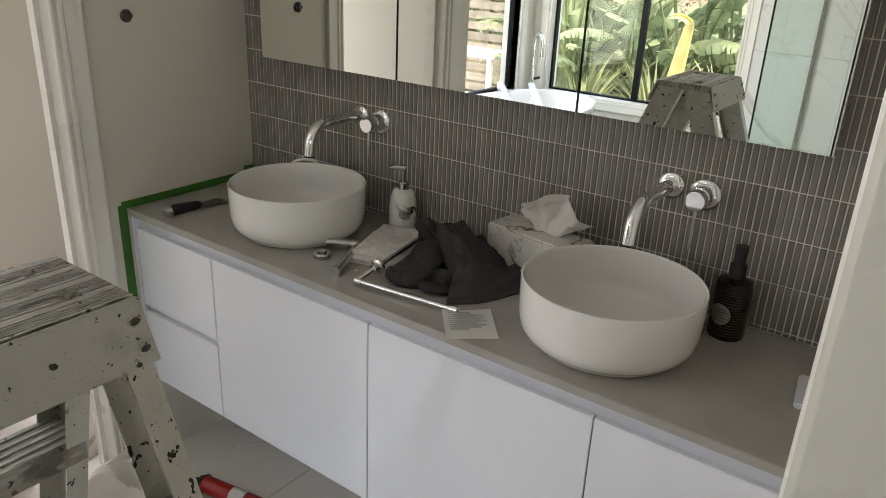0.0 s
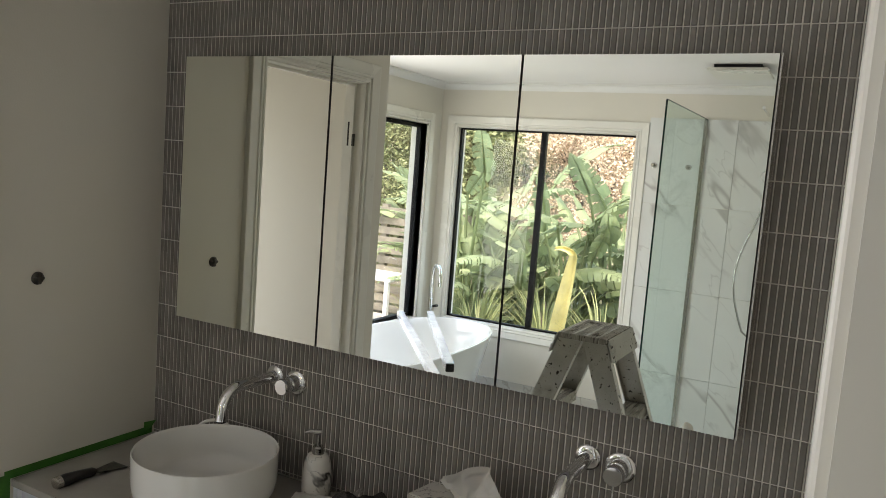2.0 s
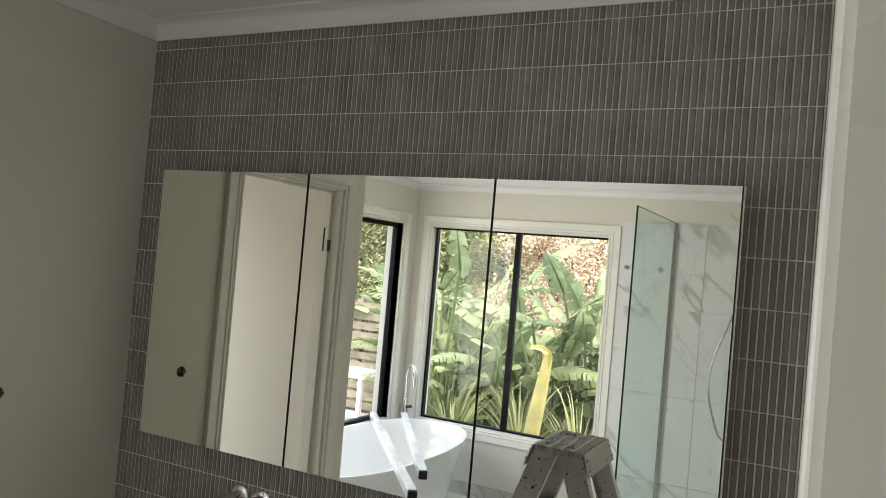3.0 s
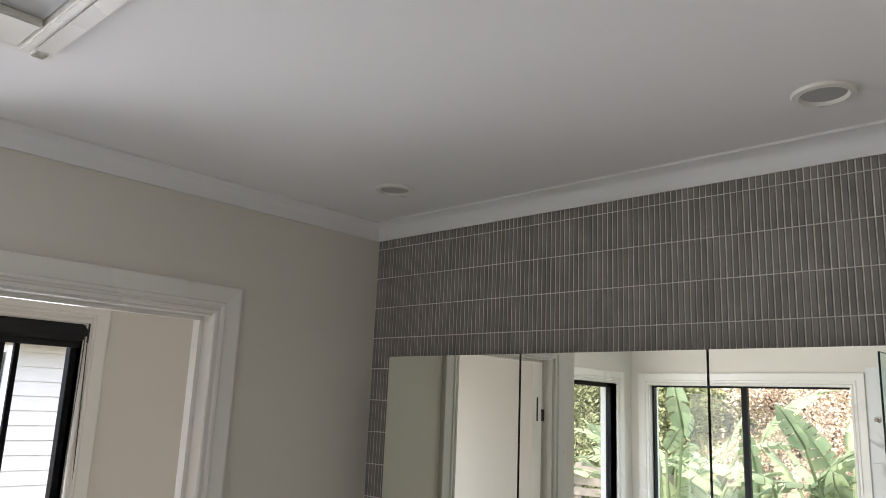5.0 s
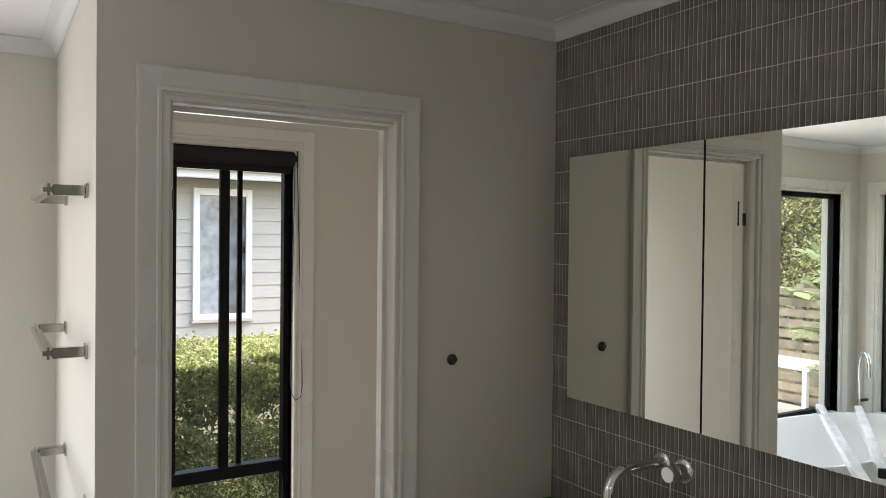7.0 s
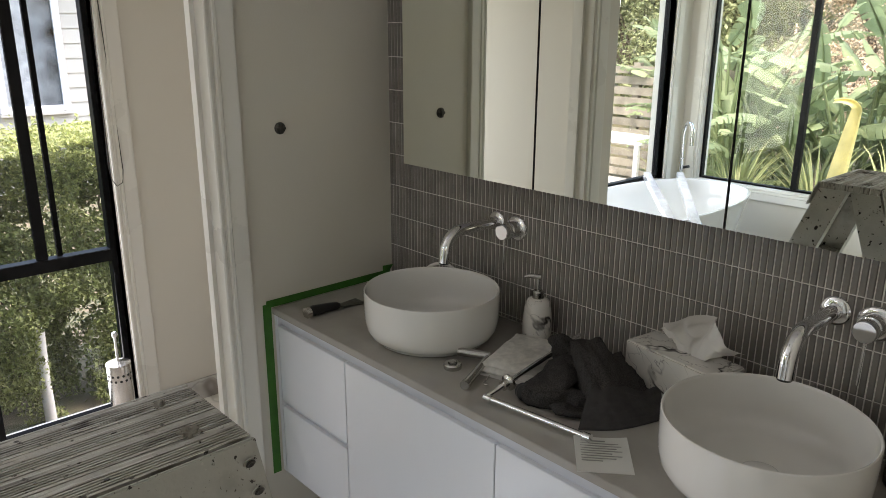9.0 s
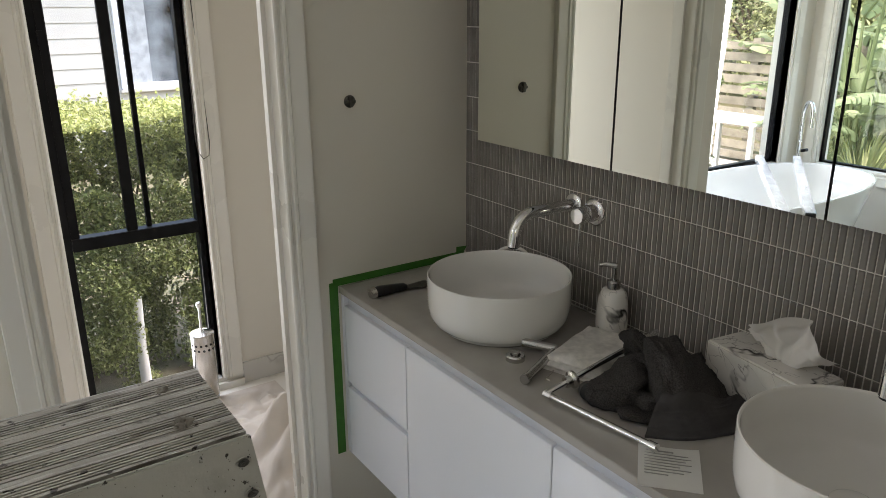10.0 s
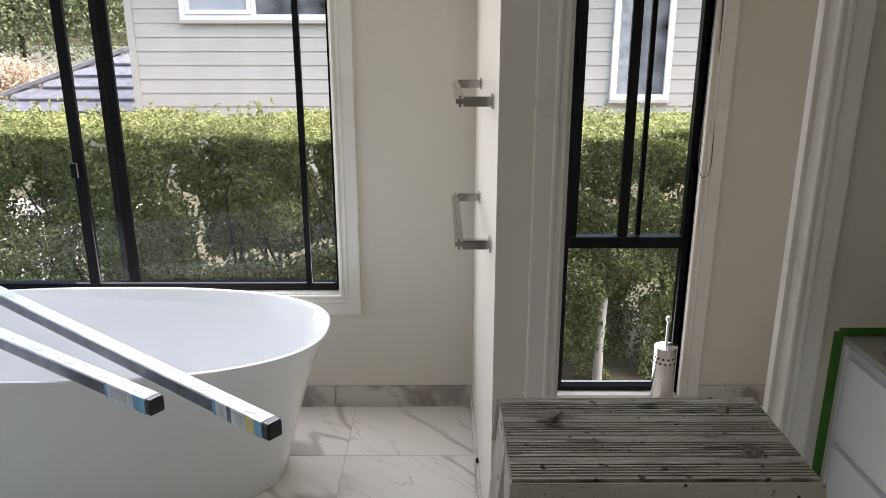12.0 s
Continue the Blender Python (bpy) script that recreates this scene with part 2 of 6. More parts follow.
def tread():
    """Weathered ribbed tread: grey-brown with dark streaks along its length."""
    m = mat("weathered_tread", (0.43, 0.41, 0.36), 0.6, 0.3, var=0.2, scale=14, bump=0.4, bscale=160, tint=(0.30, 0.28, 0.24))
    n, l = m.node_tree.nodes, m.node_tree.links
    p = n["Principled BSDF"]
    src = p.inputs["Base Color"].links[0].from_socket
    tc = n["Texture Coordinate"]
    for sc, lo, hi, col in (((170, 11, 20), 0.54, 0.64, (0.15, 0.135, 0.112)), ((34, 12, 8), 0.64, 0.72, (0.075, 0.065, 0.052)), ((230, 13, 40), 0.56, 0.63, (0.50, 0.48, 0.43)), ((95, 60, 40), 0.64, 0.68, (0.05, 0.043, 0.034)), ((14, 26, 20), 0.66, 0.70, (0.17, 0.115, 0.06))):
        mp = n.new("ShaderNodeMapping")
        mp.inputs["Scale"].default_value = sc
        l.new(tc.outputs["Object"], mp.inputs["Vector"])
        nz = n.new("ShaderNodeTexNoise")
        nz.inputs["Scale"].default_value, nz.inputs["Detail"].default_value = 1.0, 8
        l.new(mp.outputs[0], nz.inputs["Vector"])
        mr = n.new("ShaderNodeMapRange")
        mr.inputs[1].default_value, mr.inputs[2].default_value = lo, hi
        l.new(nz.outputs["Fac"], mr.inputs[0])
        mx = n.new("ShaderNodeMix")
        mx.data_type = "RGBA"
        l.new(mr.outputs[0], mx.inputs[0])
        l.new(src, mx.inputs[6])
        mx.inputs[7].default_value = (*col, 1)
        src = mx.outputs[2]
    l.new(src, p.inputs["Base Color"])
    return m


M["tread"] = tread()


# ---- mesh tools ----
def part(name, bm, material, parent, label="", smooth=False, kind=""):
    me = bpy.data.meshes.new(name)
    bmesh.ops.recalc_face_normals(bm, faces=bm.faces)
    bm.to_mesh(me)
    bm.free()
    for pl in me.polygons:
        pl.use_smooth = smooth
    if smooth:
        me.set_sharp_from_angle(angle=radians(40))
    me.materials.append(M[material])
    ob = new(name, me)
    if parent is not None:
        ob.parent = parent
    return tagged(ob, label, kind=kind)


def thing(name, base, label, category, group="", rz=0.0, kind=""):
    ob = new(name)
    ob.empty_display_size = 0.1
    ob.matrix_world = pose(*base, 0, 0, rz)
    return tagged(ob, label, category, group, kind)


def box(bm, x0, x1, y0, y1, z0, z1, bevel=0.0, m=None):
    r = bmesh.ops.create_cube(bm, size=1)
    vs = r["verts"]
    bmesh.ops.scale(bm, vec=(abs(x1 - x0), abs(y1 - y0), abs(z1 - z0)), verts=vs)
    bmesh.ops.translate(bm, vec=((x0 + x1) / 2, (y0 + y1) / 2, (z0 + z1) / 2), verts=vs)
    if bevel:
        es = list({e for v in vs for e in v.link_edges})
        r = bmesh.ops.bevel(bm, geom=es, offset=bevel, segments=2, affect="EDGES", clamp_overlap=True)
        vs = list({v for f in r["faces"] for v in f.verts} | {v for v in vs if v.is_valid})
    if m is not None:
        bmesh.ops.transform(bm, matrix=m, verts=vs)
    return bm


def nb():
    return bmesh.new()


def lathe(bm, prof, seg=48, m=None):
    """A turned body about z from (radius, height) points."""
    rings, made = [], []
    for r, z in prof:
        if r < 1e-5:
            ring = [bm.verts.new((0, 0, z))]
        else:
            ring = [bm.verts.new((r * math.cos(2 * math.pi * i / seg), r * math.sin(2 * math.pi * i / seg), z)) for i in range(seg)]
        rings.append(ring)
        made += ring
    for a, b in zip(rings, rings[1:]):
        for i in range(seg):
            j = (i + 1) % seg
            if len(a) > 1 and len(b) > 1:
                bm.faces.new((a[i], a[j], b[j], b[i]))
            elif len(a) > 1:
                bm.faces.new((a[i], a[j], b[0]))
            elif len(b) > 1:
                bm.faces.new((a[0], b[j], b[i]))
    if m is not None:
        bmesh.ops.transform(bm, matrix=m, verts=made)
    return bm


def tube(bm, pts, r, seg=12, cap=True):
    """A round rod along points; r may be a list."""
    pts = [Vector(p) for p in pts]
    rad = r if isinstance(r, (list, tuple)) else [r] * len(pts)
    up, rings = None, []
    for i, p in enumerate(pts):
        d = (pts[min(i + 1, len(pts) - 1)] - pts[max(i - 1, 0)]).normalized()
        if up is None:
            up = d.orthogonal().normalized()
        up = (up - d * up.dot(d)).normalized()
        side = d.cross(up)
        rings.append([bm.verts.new(p + (up * math.cos(2 * math.pi * k / seg) + side * math.sin(2 * math.pi * k / seg)) * rad[i]) for k in range(seg)])
    for a, b in zip(rings, rings[1:]):
        for k in range(seg):
            j = (k + 1) % seg
            bm.faces.new((a[k], a[j], b[j], b[k]))
    if cap:
        bm.faces.new(rings[0][::-1])
        bm.faces.new(rings[-1])
    return bm


def bar(bm, p, q, w, h, bevel=0.0, up=(0, 0, 1)):
    """A rectangular bar from p to q, w wide and h deep."""
    p, q = Vector(p), Vector(q)
    d = (q - p)
    z = d.normalized()
    x = Vector(up).cross(z)
    x = x.normalized() if x.length > 1e-6 else z.orthogonal().normalized()
    y = z.cross(x)
    m = Matrix((x, y, z)).transposed().to_4x4()
    m.translation = (p + q) / 2
    return box(bm, -w / 2, w / 2, -h / 2, h / 2, -d.length / 2, d.length / 2, bevel, m)


def arc(c, a, b, t0, t1, n):
    """Points of an arc about c in the plane of a and b (vectors that carry the radius)."""
    c, a, b = Vector(c), Vector(a), Vector(b)
    return [c + a * math.cos(radians(t0 + (t1 - t0) * i / n)) + b * math.sin(radians(t0 + (t1 - t0) * i / n)) for i in range(n + 1)]


MOULD = [(0.0, 0.0), (0.0, 0.010), (0.004, 0.013), (0.011, 0.013), (0.014, 0.009), (0.020, 0.009), (0.024, 0.016), (0.032, 0.017), (0.036, 0.013), (0.078, 0.018), (0.084, 0.018), (0.086, 0.015), (0.086, 0.0)]


NARROW = [(u * 0.91, v) for u, v in MOULD]


def moulding(a0, a1, z0, z1, place, closed, prof=MOULD):
    """An architrave swept round an opening a0..a1, z0..z1; place(a, z, proud) gives the world point."""
    bm, rows = nb(), []
    for u, v in prof:
        if closed:
            loop = [(a0 - u, z0 - u), (a0 - u, z1 + u), (a1 + u, z1 + u), (a1 + u, z0 - u)]
        else:
            loop = [(a0 - u, z0), (a0 - u, z1 + u), (a1 + u, z1 + u), (a1 + u, z0)]
        rows.append([bm.verts.new(place(a, z, v)) for a, z in loop])
    n = len(rows[0])
    for r, s in zip(rows, rows[1:]):
        for i in range(n if closed else n - 1):
            j = (i + 1) % n
            bm.faces.new((r[i], r[j], s[j], s[i]))
    return bm


def sheet(nx, ny, f, close=None):
    """A cloth-like grid from f(u, v), with a skirt down to height close if given."""
    bm = nb()
    g = [[bm.verts.new(f(i / nx, j / ny)) for j in range(ny + 1)] for i in range(nx + 1)]
    for i in range(nx):
        for j in range(ny):
            bm.faces.new((g[i][j], g[i + 1][j], g[i + 1][j + 1], g[i][j + 1]))
    if close is not None:
        rim = [g[i][0] for i in range(nx)] + [g[nx][j] for j in range(ny)] + [g[i][ny] for i in range(nx, 0, -1)] + [g[0][j] for j in range(ny, 0, -1)]
        low = [bm.verts.new((v.co.x, v.co.y, close)) for v in rim]
        for i in range(len(rim)):
            j = (i + 1) % len(rim)
            bm.faces.new((rim[i], rim[j], low[j], low[i]))
        bm.faces.new(low)
    return bm


def leaves(name, pts, normals, size, material, parent, label="", seed=1, kind="stuff", slim=0.55):
    """Many small leaf blades, one mesh: each a folded diamond of two triangles."""
    rng = np.random.default_rng(seed)
    n = len(pts)
    d = normals + rng.normal(0, 0.75, (n, 3))
    d /= np.linalg.norm(d, axis=1)[:, None]
    a = np.cross(d, rng.normal(0, 1, (n, 3)))
    a /= np.linalg.norm(a, axis=1)[:, None]
    b = np.cross(d, a)
    s = (size * rng.uniform(0.6, 1.35, n))[:, None]
    v = np.stack([pts - a * s, pts + b * s * slim + d * s * 0.2, pts + a * s, pts - b * s * slim + d * s * 0.2], 1).reshape(-1, 3)
    k = np.arange(n) * 4
    f = np.stack([k, k + 1, k + 2, k, k + 2, k + 3], 1).reshape(-1, 3)
    me = bpy.data.meshes.new(name)
    me.from_pydata(v.tolist(), [], f.tolist())
    me.materials.append(M[material])
    ob = new(name, me)
    ob.parent = parent
    return tagged(ob, label, kind=kind)


def struct(name, bm, material, label, category, smooth=False):
    ob = part(name, bm, material, None, label, smooth, "structure")
    return tagged(ob, category=category)

# ---- the room's plan ----
CEIL, HEAD = 2.42, 2.066          # ceiling, door head
XW, YB, XR = -1.17, -3.99, 1.825   # outer wall, back wall, wall with the entrance
NIB = -1.375                      # bath-side face of the partition
D0, D1 = -1.224, -0.579           # toilet door opening along y
W0, W1, WZ0, WZ1 = -1.005, -0.472, 0.050, 2.09    # toilet window
B0, B1, BZ0, BZ1 = -3.76, -1.94, 0.53, 2.07    # bath window
K0, K1 = -1.01, 0.42                           # back window along x
E0, E1 = -1.98, -0.885                          # entrance opening along y
CTOP = 0.845                                   # counter top

bm = nb()
box(bm, 0.0, XR + 0.12, 0.0, 0.12, -0.02, CEIL)
box(bm, 0.0005, XR - 0.0005, -0.0054, 0.0, CTOP + 0.001, CEIL - 0.002)
struct("wall_vanity", bm, "grout", "grey grouted wall behind the finger tiles", "wall")
bm = nb()
box(bm, -0.10, 0, D1, 0.5, -0.02, CEIL)
box(bm, -0.10, 0, NIB, D0, -0.02, CEIL)
box(bm, -0.10, 0, D0, D1, HEAD, CEIL)
struct("wall_toilet_door", bm, "wall", "cream painted wall with a toilet doorway", "wall")
bm = nb()
box(bm, XW, -0.10, NIB, NIB + 0.095, -0.02, CEIL)
struct("wall_partition", bm, "wall", "cream painted partition between bath and toilet", "wall")
bm = nb()
box(bm, XW, -0.10, 0.45, 0.55, -0.02, CEIL)
struct("wall_toilet_side", bm, "wall", "cream painted toilet side wall", "wall")
bm = nb()
box(bm, XW - 0.14, XW, W1, 0.6, -0.3, CEIL)
box(bm, XW - 0.14, XW, B1, W0, -0.3, CEIL)
box(bm, XW - 0.14, XW, YB - 0.14, B0, -0.3, CEIL)
box(bm, XW - 0.14, XW, W0, W1, -0.3, WZ0)
box(bm, XW - 0.14, XW, W0, W1, WZ1, CEIL)
box(bm, XW - 0.14, XW, B0, B1, -0.3, BZ0)
box(bm, XW - 0.14, XW, B0, B1, BZ1, CEIL)
struct("wall_outer", bm, "wall", "cream painted outer wall with two windows", "wall")
bm = nb()
box(bm, XW, K0, YB - 0.14, YB, -0.3, CEIL)
box(bm, K1, XR + 0.12, YB - 0.14, YB, -0.3, CEIL)
box(bm, K0, K1, YB - 0.14, YB, -0.3, BZ0)
box(bm, K0, K1, YB - 0.14, YB, BZ1, CEIL)
struct("wall_back", bm, "wall", "cream painted back wall with a garden window", "wall")
bm = nb()
box(bm, XR, XR + 0.11, E1, 0, -0.02, CEIL)
box(bm, XR, XR + 0.11, YB, E0, -0.02, CEIL)
box(bm, XR, XR + 0.11, E0, E1, HEAD, CEIL)
struct("wall_entrance", bm, "wall", "cream painted wall with the entrance doorway", "wall")
# unseen hall added outside the entrance; its wall opening lets in some daylight
bm = nb()
box(bm, 4.5, 4.6, -2.8, 0.6, -0.02, CEIL)
box(bm, 4.5, 4.6, -4.3, -3.8, -0.02, CEIL)
box(bm, 4.5, 4.6, -3.8, -2.8, -0.02, 0.9)
box(bm, 4.5, 4.6, -3.8, -2.8, 2.0, CEIL)
box(bm, XR + 0.11, 4.5, 0.5, 0.6, -0.02, CEIL)
box(bm, XR + 0.11, 4.5, -4.4, -4.3, -0.02, CEIL)
struct("wall_hall", bm, "wall", "unseen cream hall walls added beyond the entrance, with an opening for light", "wall")
bm = nb()
box(bm, XR + 0.06, 4.6, -4.4, 0.6, -0.06, -0.004)
struct("floor_hall", bm, "fence", "unseen brown floor added to close the hall", "floor")
bm = nb()
box(bm, XW - 0.14, 4.6, -4.4, 0.6, CEIL, CEIL + 0.12)
struct("ceiling", bm, "ceil", "flat white plaster ceiling", "ceiling")
bm = nb()
box(bm, XW - 0.5, 5.0, YB - 0.45, 0.9, CEIL + 0.25, CEIL + 0.32)
struct("roof_eave", bm, "trim", "white painted eave over the windows", "eave")


# cove cornice round the bathroom
def cornice(name, poly, r=0.053):
    bm, rows = nb(), []
    n = len(poly)
    prof = [(0.001, 0.0), (0.006, 0.0)] + [(0.006 + (r - 0.012) * (1 - math.cos(radians(a))), (r - 0.006) * math.sin(radians(a))) for a in range(0, 91, 10)] + [(r, r - 0.006), (r, r)]
    for d, h in prof:
        row = []
        for i in range(n):
            p, a, b = Vector(poly[i]), Vector(poly[i - 1]), Vector(poly[(i + 1) % n])
            e, f = (p - a).normalized(), (b - p).normalized()
            inner = Vector((e.y, -e.x)) + Vector((f.y, -f.x))
            row.append(bm.verts.new((p.x + inner.x * d, p.y + inner.y * d, CEIL - r + h)))
        rows.append(row)
    for s, t in zip(rows, rows[1:]):
        for i in range(n):
            j = (i + 1) % n
            bm.faces.new((s[i], s[j], t[j], t[i]))
    struct(name, bm, "cornice", "white plaster cove cornice", "cornice", True)


cornice("cornice_bathroom", [(0, -0.008), (XR, -0.008), (XR, YB), (XW, YB), (XW, NIB), (0, NIB)])

# door linings and architraves
bm = nb()
box(bm, -0.101, 0.001, D0, D0 + 0.018, 0, HEAD)
box(bm, -0.101, 0.001, D1 - 0.018, D1, 0, HEAD)
box(bm, -0.101, 0.001, D0 + 0.018, D1 - 0.018, HEAD - 0.018, HEAD)
box(bm, -0.062, -0.045, D0 + 0.018, D0 + 0.030, 0, HEAD - 0.030)
box(bm, -0.062, -0.045, D1 - 0.030, D1 - 0.018, 0, HEAD - 0.030)
box(bm, -0.062, -0.045, D0 + 0.018, D1 - 0.018, HEAD - 0.030, HEAD - 0.018)
struct("door_1", bm, "trim", "white gloss door frame with its door taken off", "door frame")
t = struct("trim_toilet_door", moulding(D0 + 0.013, D1 - 0.020, 0, HEAD - 0.012, lambda a, z, v: (v, a, z), False, NARROW), "trim", "white moulded timber architrave", "architrave")
bm = nb()
box(bm, XR - 0.001, XR + 0.111, E0, E0 + 0.02, 0, HEAD)
box(bm, XR - 0.001, XR + 0.111, E1 - 0.02, E1, 0, HEAD)
box(bm, XR - 0.001, XR + 0.111, E0 + 0.02, E1 - 0.02, HEAD - 0.02, HEAD)
struct("door_2", bm, "trim", "white gloss entrance door lining", "door frame")
struct("trim_entrance", moulding(E0 + 0.004, E1 - 0.004, 0, HEAD, lambda a, z, v: (XR - v, a, z), False), "trim", "white moulded timber architrave", "architrave")
struct("trim_entrance_outside", moulding(E0 + 0.004, E1 - 0.004, 0, HEAD, lambda a, z, v: (XR + 0.11 + v, a, z), False), "trim", "white moulded timber architrave", "architrave")

# hinge left on the stripped frame, strike plate opposite
h = thing("door_hinge", (-0.062, D0 + 0.018, 1.840), "steel butt hinge still on the bare door frame", "hinge")
bm = nb()
box(bm, -0.016, 0.016, 0.0, 0.003, -0.05, 0.05, 0.001)
part("leaf_plate", bm, "bronze", h)
part("knuckle", tube(nb(), [(0.018, 0.006, -0.05), (0.018, 0.006, 0.0)], 0.007, 10), "zinc", h)
for z in (-0.035, 0.0, 0.035):
    part("screw", lathe(nb(), [(0, 0), (0.004, 0.0), (0.003, 0.0015), (0, 0.0015)], 10, pose(-0.003, 0.003, z, -90)), "chrome", h)
s = thing("strike_plate", (-0.071, D1 - 0.018, 0.943), "steel strike plate on the door frame", "strike plate")
bm = nb()
box(bm, -0.007, 0.007, -0.002, 0.0, -0.022, 0.022, 0.0008)
part("plate", bm, "zinc", s)
bm = nb()
box(bm, -0.004, 0.006, -0.0045, -0.003, -0.012, 0.012)
part("latch_hole", bm, "blackp", s)

# robe hook base on the wall
hk = thing("hook_base", (0.0, -0.396, 1.362), "bare chrome hook bracket screwed to the cream wall", "hook")
part("rose", lathe(nb(), [(0.0, 0.0), (0.0165, 0.0), (0.017, 0.003), (0.015, 0.005), (0.010, 0.006), (0.010, 0.003), (0, 0.003)], 24, pose(0, 0, 0, 0, 90)), "zinc", hk, smooth=True)
bm = nb()
box(bm, 0.003, 0.012, -0.005, 0.005, -0.015, 0.015, 0.001)
box(bm, 0.003, 0.010, -0.015, 0.015, -0.004, 0.004, 0.001)
part("bracket", bm, "zinc", hk)


# ---- windows ----
def pane(name, m4, parent):
    """One sheet of glass given by its four corners."""
    bm = nb()
    bm.faces.new([bm.verts.new(c) for c in m4])
    ob = part(name, bm, "glass", parent)
    ob.visible_shadow = False
    return ob


def frame_bars(parent, bars):
    for nm, bx in bars:
        bm = nb()
        box(bm, *bx, 0.002)
        part(nm, bm, "black", parent)


def lining(name, fn, a0, a1, z0, z1, depth, sill_out=0.0):
    bm = nb()
    t = 0.018
    for q in ((a0 - t, a0, z0, z1), (a1, a1 + t, z0, z1), (a0 - t, a1 + t, z1, z1 + t)):
        fn(bm, *q, depth, 0.001)
    fn(bm, a0 - t, a1 + t, z0 - t, z0, depth, 0.001 + sill_out)
    return struct(name, bm, "trim", "white painted window lining and sill", "window lining")


def on_x(bm, a0, a1, z0, z1, depth, out):
    box(bm, XW - depth, XW + out, a0, a1, z0, z1)


def on_y(bm, a0, a1, z0, z1, depth, out):
    box(bm, a0, a1, YB - depth, YB + out, z0, z1)


FX0, FX1 = XW - 0.085, XW - 0.04      # frame depth of the outer wall's windows
# toilet window
w = thing("window_1", (0, 0, 0), "tall narrow black aluminium window over a hedge", "window", kind="structure")
frame_bars(w, [("stile", (FX0, FX1, W0, W0 + 0.03, WZ0, WZ1)), ("stile", (FX0, FX1, W1 - 0.025, W1, WZ0, WZ1)), ("head", (FX0, FX1, W0 + 0.03, W1 - 0.025, WZ1 - 0.04, WZ1)),
    ("bottom_rail", (FX0, FX1, W0 + 0.03, W1 - 0.025, WZ0, WZ0 + 0.022)), ("transom", (FX0 - 0.004, FX1 + 0.004, W0 + 0.03, W1 - 0.025, 0.715, 0.765)),
    ("sash_stile", (FX0 + 0.022, FX1 - 0.002, W0 + 0.03, W0 + 0.062, 0.765, 2.03)), ("sash_stile", (FX0 + 0.022, FX1 - 0.002, W0 + 0.235, W0 + 0.275, 0.765, 2.03)), ("sash_stile", (FX0 + 0.002, FX1 - 0.025, W0 + 0.315, W0 + 0.335, 0.765, 2.03)),
    ("latch", (FX1 - 0.002, FX1 + 0.02, W0 + 0.028, W0 + 0.045, 1.48, 1.53))])
xg = XW - 0.065
pane("pane", [(xg, W0, WZ0), (xg, W1, WZ0), (xg, W1, 0.74), (xg, W0, 0.74)], w)
pane("pane", [(xg, W0, 0.74), (xg, W1, 0.74), (xg, W1, WZ1), (xg, W0, WZ1)], w)
lining("window_1_lining", on_x, W0, W1, WZ0, WZ1, 0.09)
bm = nb()
box(bm, XW - 0.06, XW + 0.02, W0 - 0.09, W1 + 0.09, 0.0, WZ0 - 0.019)
struct("window_1_sill", bm, "trim", "white low window sill block", "sill")
struct("trim_window_1", moulding(W0 - 0.004, W1 + 0.004, WZ0, WZ1 + 0.004, lambda a, z, v: (XW + v, a, z), False), "trim", "white moulded window architrave", "architrave")
# bath window
w = thing("window_2", (0, 0, 0), "wide black aluminium sliding window beside the bath", "window", kind="structure")
frame_bars(w, [("stile", (FX0, FX1, B0, B0 + 0.016, BZ0, BZ1)), ("stile", (FX0, FX1, B1 - 0.014, B1, BZ0, BZ1)), ("head", (FX0, FX1, B0 + 0.03, B1 - 0.014, BZ1 - 0.03, BZ1)),
    ("bottom_rail", (FX0, FX1, B0 + 0.03, B1 - 0.014, BZ0, BZ0 + 0.03)),
    ("sash_stile", (FX0 + 0.022, FX1, -2.084, -2.060, BZ0 + 0.03, BZ1 - 0.03)), ("sash_stile", (FX0, FX0 + 0.02, -2.87, -2.805, BZ0 + 0.03, BZ1 - 0.03)), ("sash_stile", (FX0 + 0.022, FX1, -3.005, -2.962, BZ0 + 0.03, BZ1 - 0.03)),
    ("latch", (FX1 - 0.002, FX1 + 0.015, -3.01, -2.985, 1.02, 1.08))])
pane("pane", [(xg + 0.01, B0, BZ0), (xg + 0.01, -2.84, BZ0), (xg + 0.01, -2.84, BZ1), (xg + 0.01, B0, BZ1)], w)
pane("pane", [(xg - 0.01, -2.84, BZ0), (xg - 0.01, B1, BZ0), (xg - 0.01, B1, BZ1), (xg - 0.01, -2.84, BZ1)], w)
lining("window_2_lining", on_x, B0, B1, BZ0, BZ1, 0.09)
struct("trim_window_2", moulding(B0 - 0.006, B1 + 0.006, BZ0 - 0.006, BZ1 + 0.006, lambda a, z, v: (XW + v, a, z), True), "trim", "white moulded window architrave", "architrave")
# back window
w = thing("window_3", (0, 0, 0), "black aluminium sliding window over the garden", "window", kind="structure")
frame_bars(w, [("stile", (K0, K0 + 0.016, YB - 0.085, YB - 0.04, BZ0, BZ1)), ("stile", (K1 - 0.006, K1, YB - 0.085, YB - 0.04, BZ0, BZ1)), ("head", (K0 + 0.016, K1 - 0.006, YB - 0.085, YB - 0.04, BZ1 - 0.012, BZ1)),
    ("bottom_rail", (K0 + 0.016, K1 - 0.006, YB - 0.085, YB - 0.04, BZ0, BZ0 + 0.014)), ("sash_stile", (-0.314, -0.272, YB - 0.083, YB - 0.042, BZ0 + 0.014, BZ1 - 0.012))])
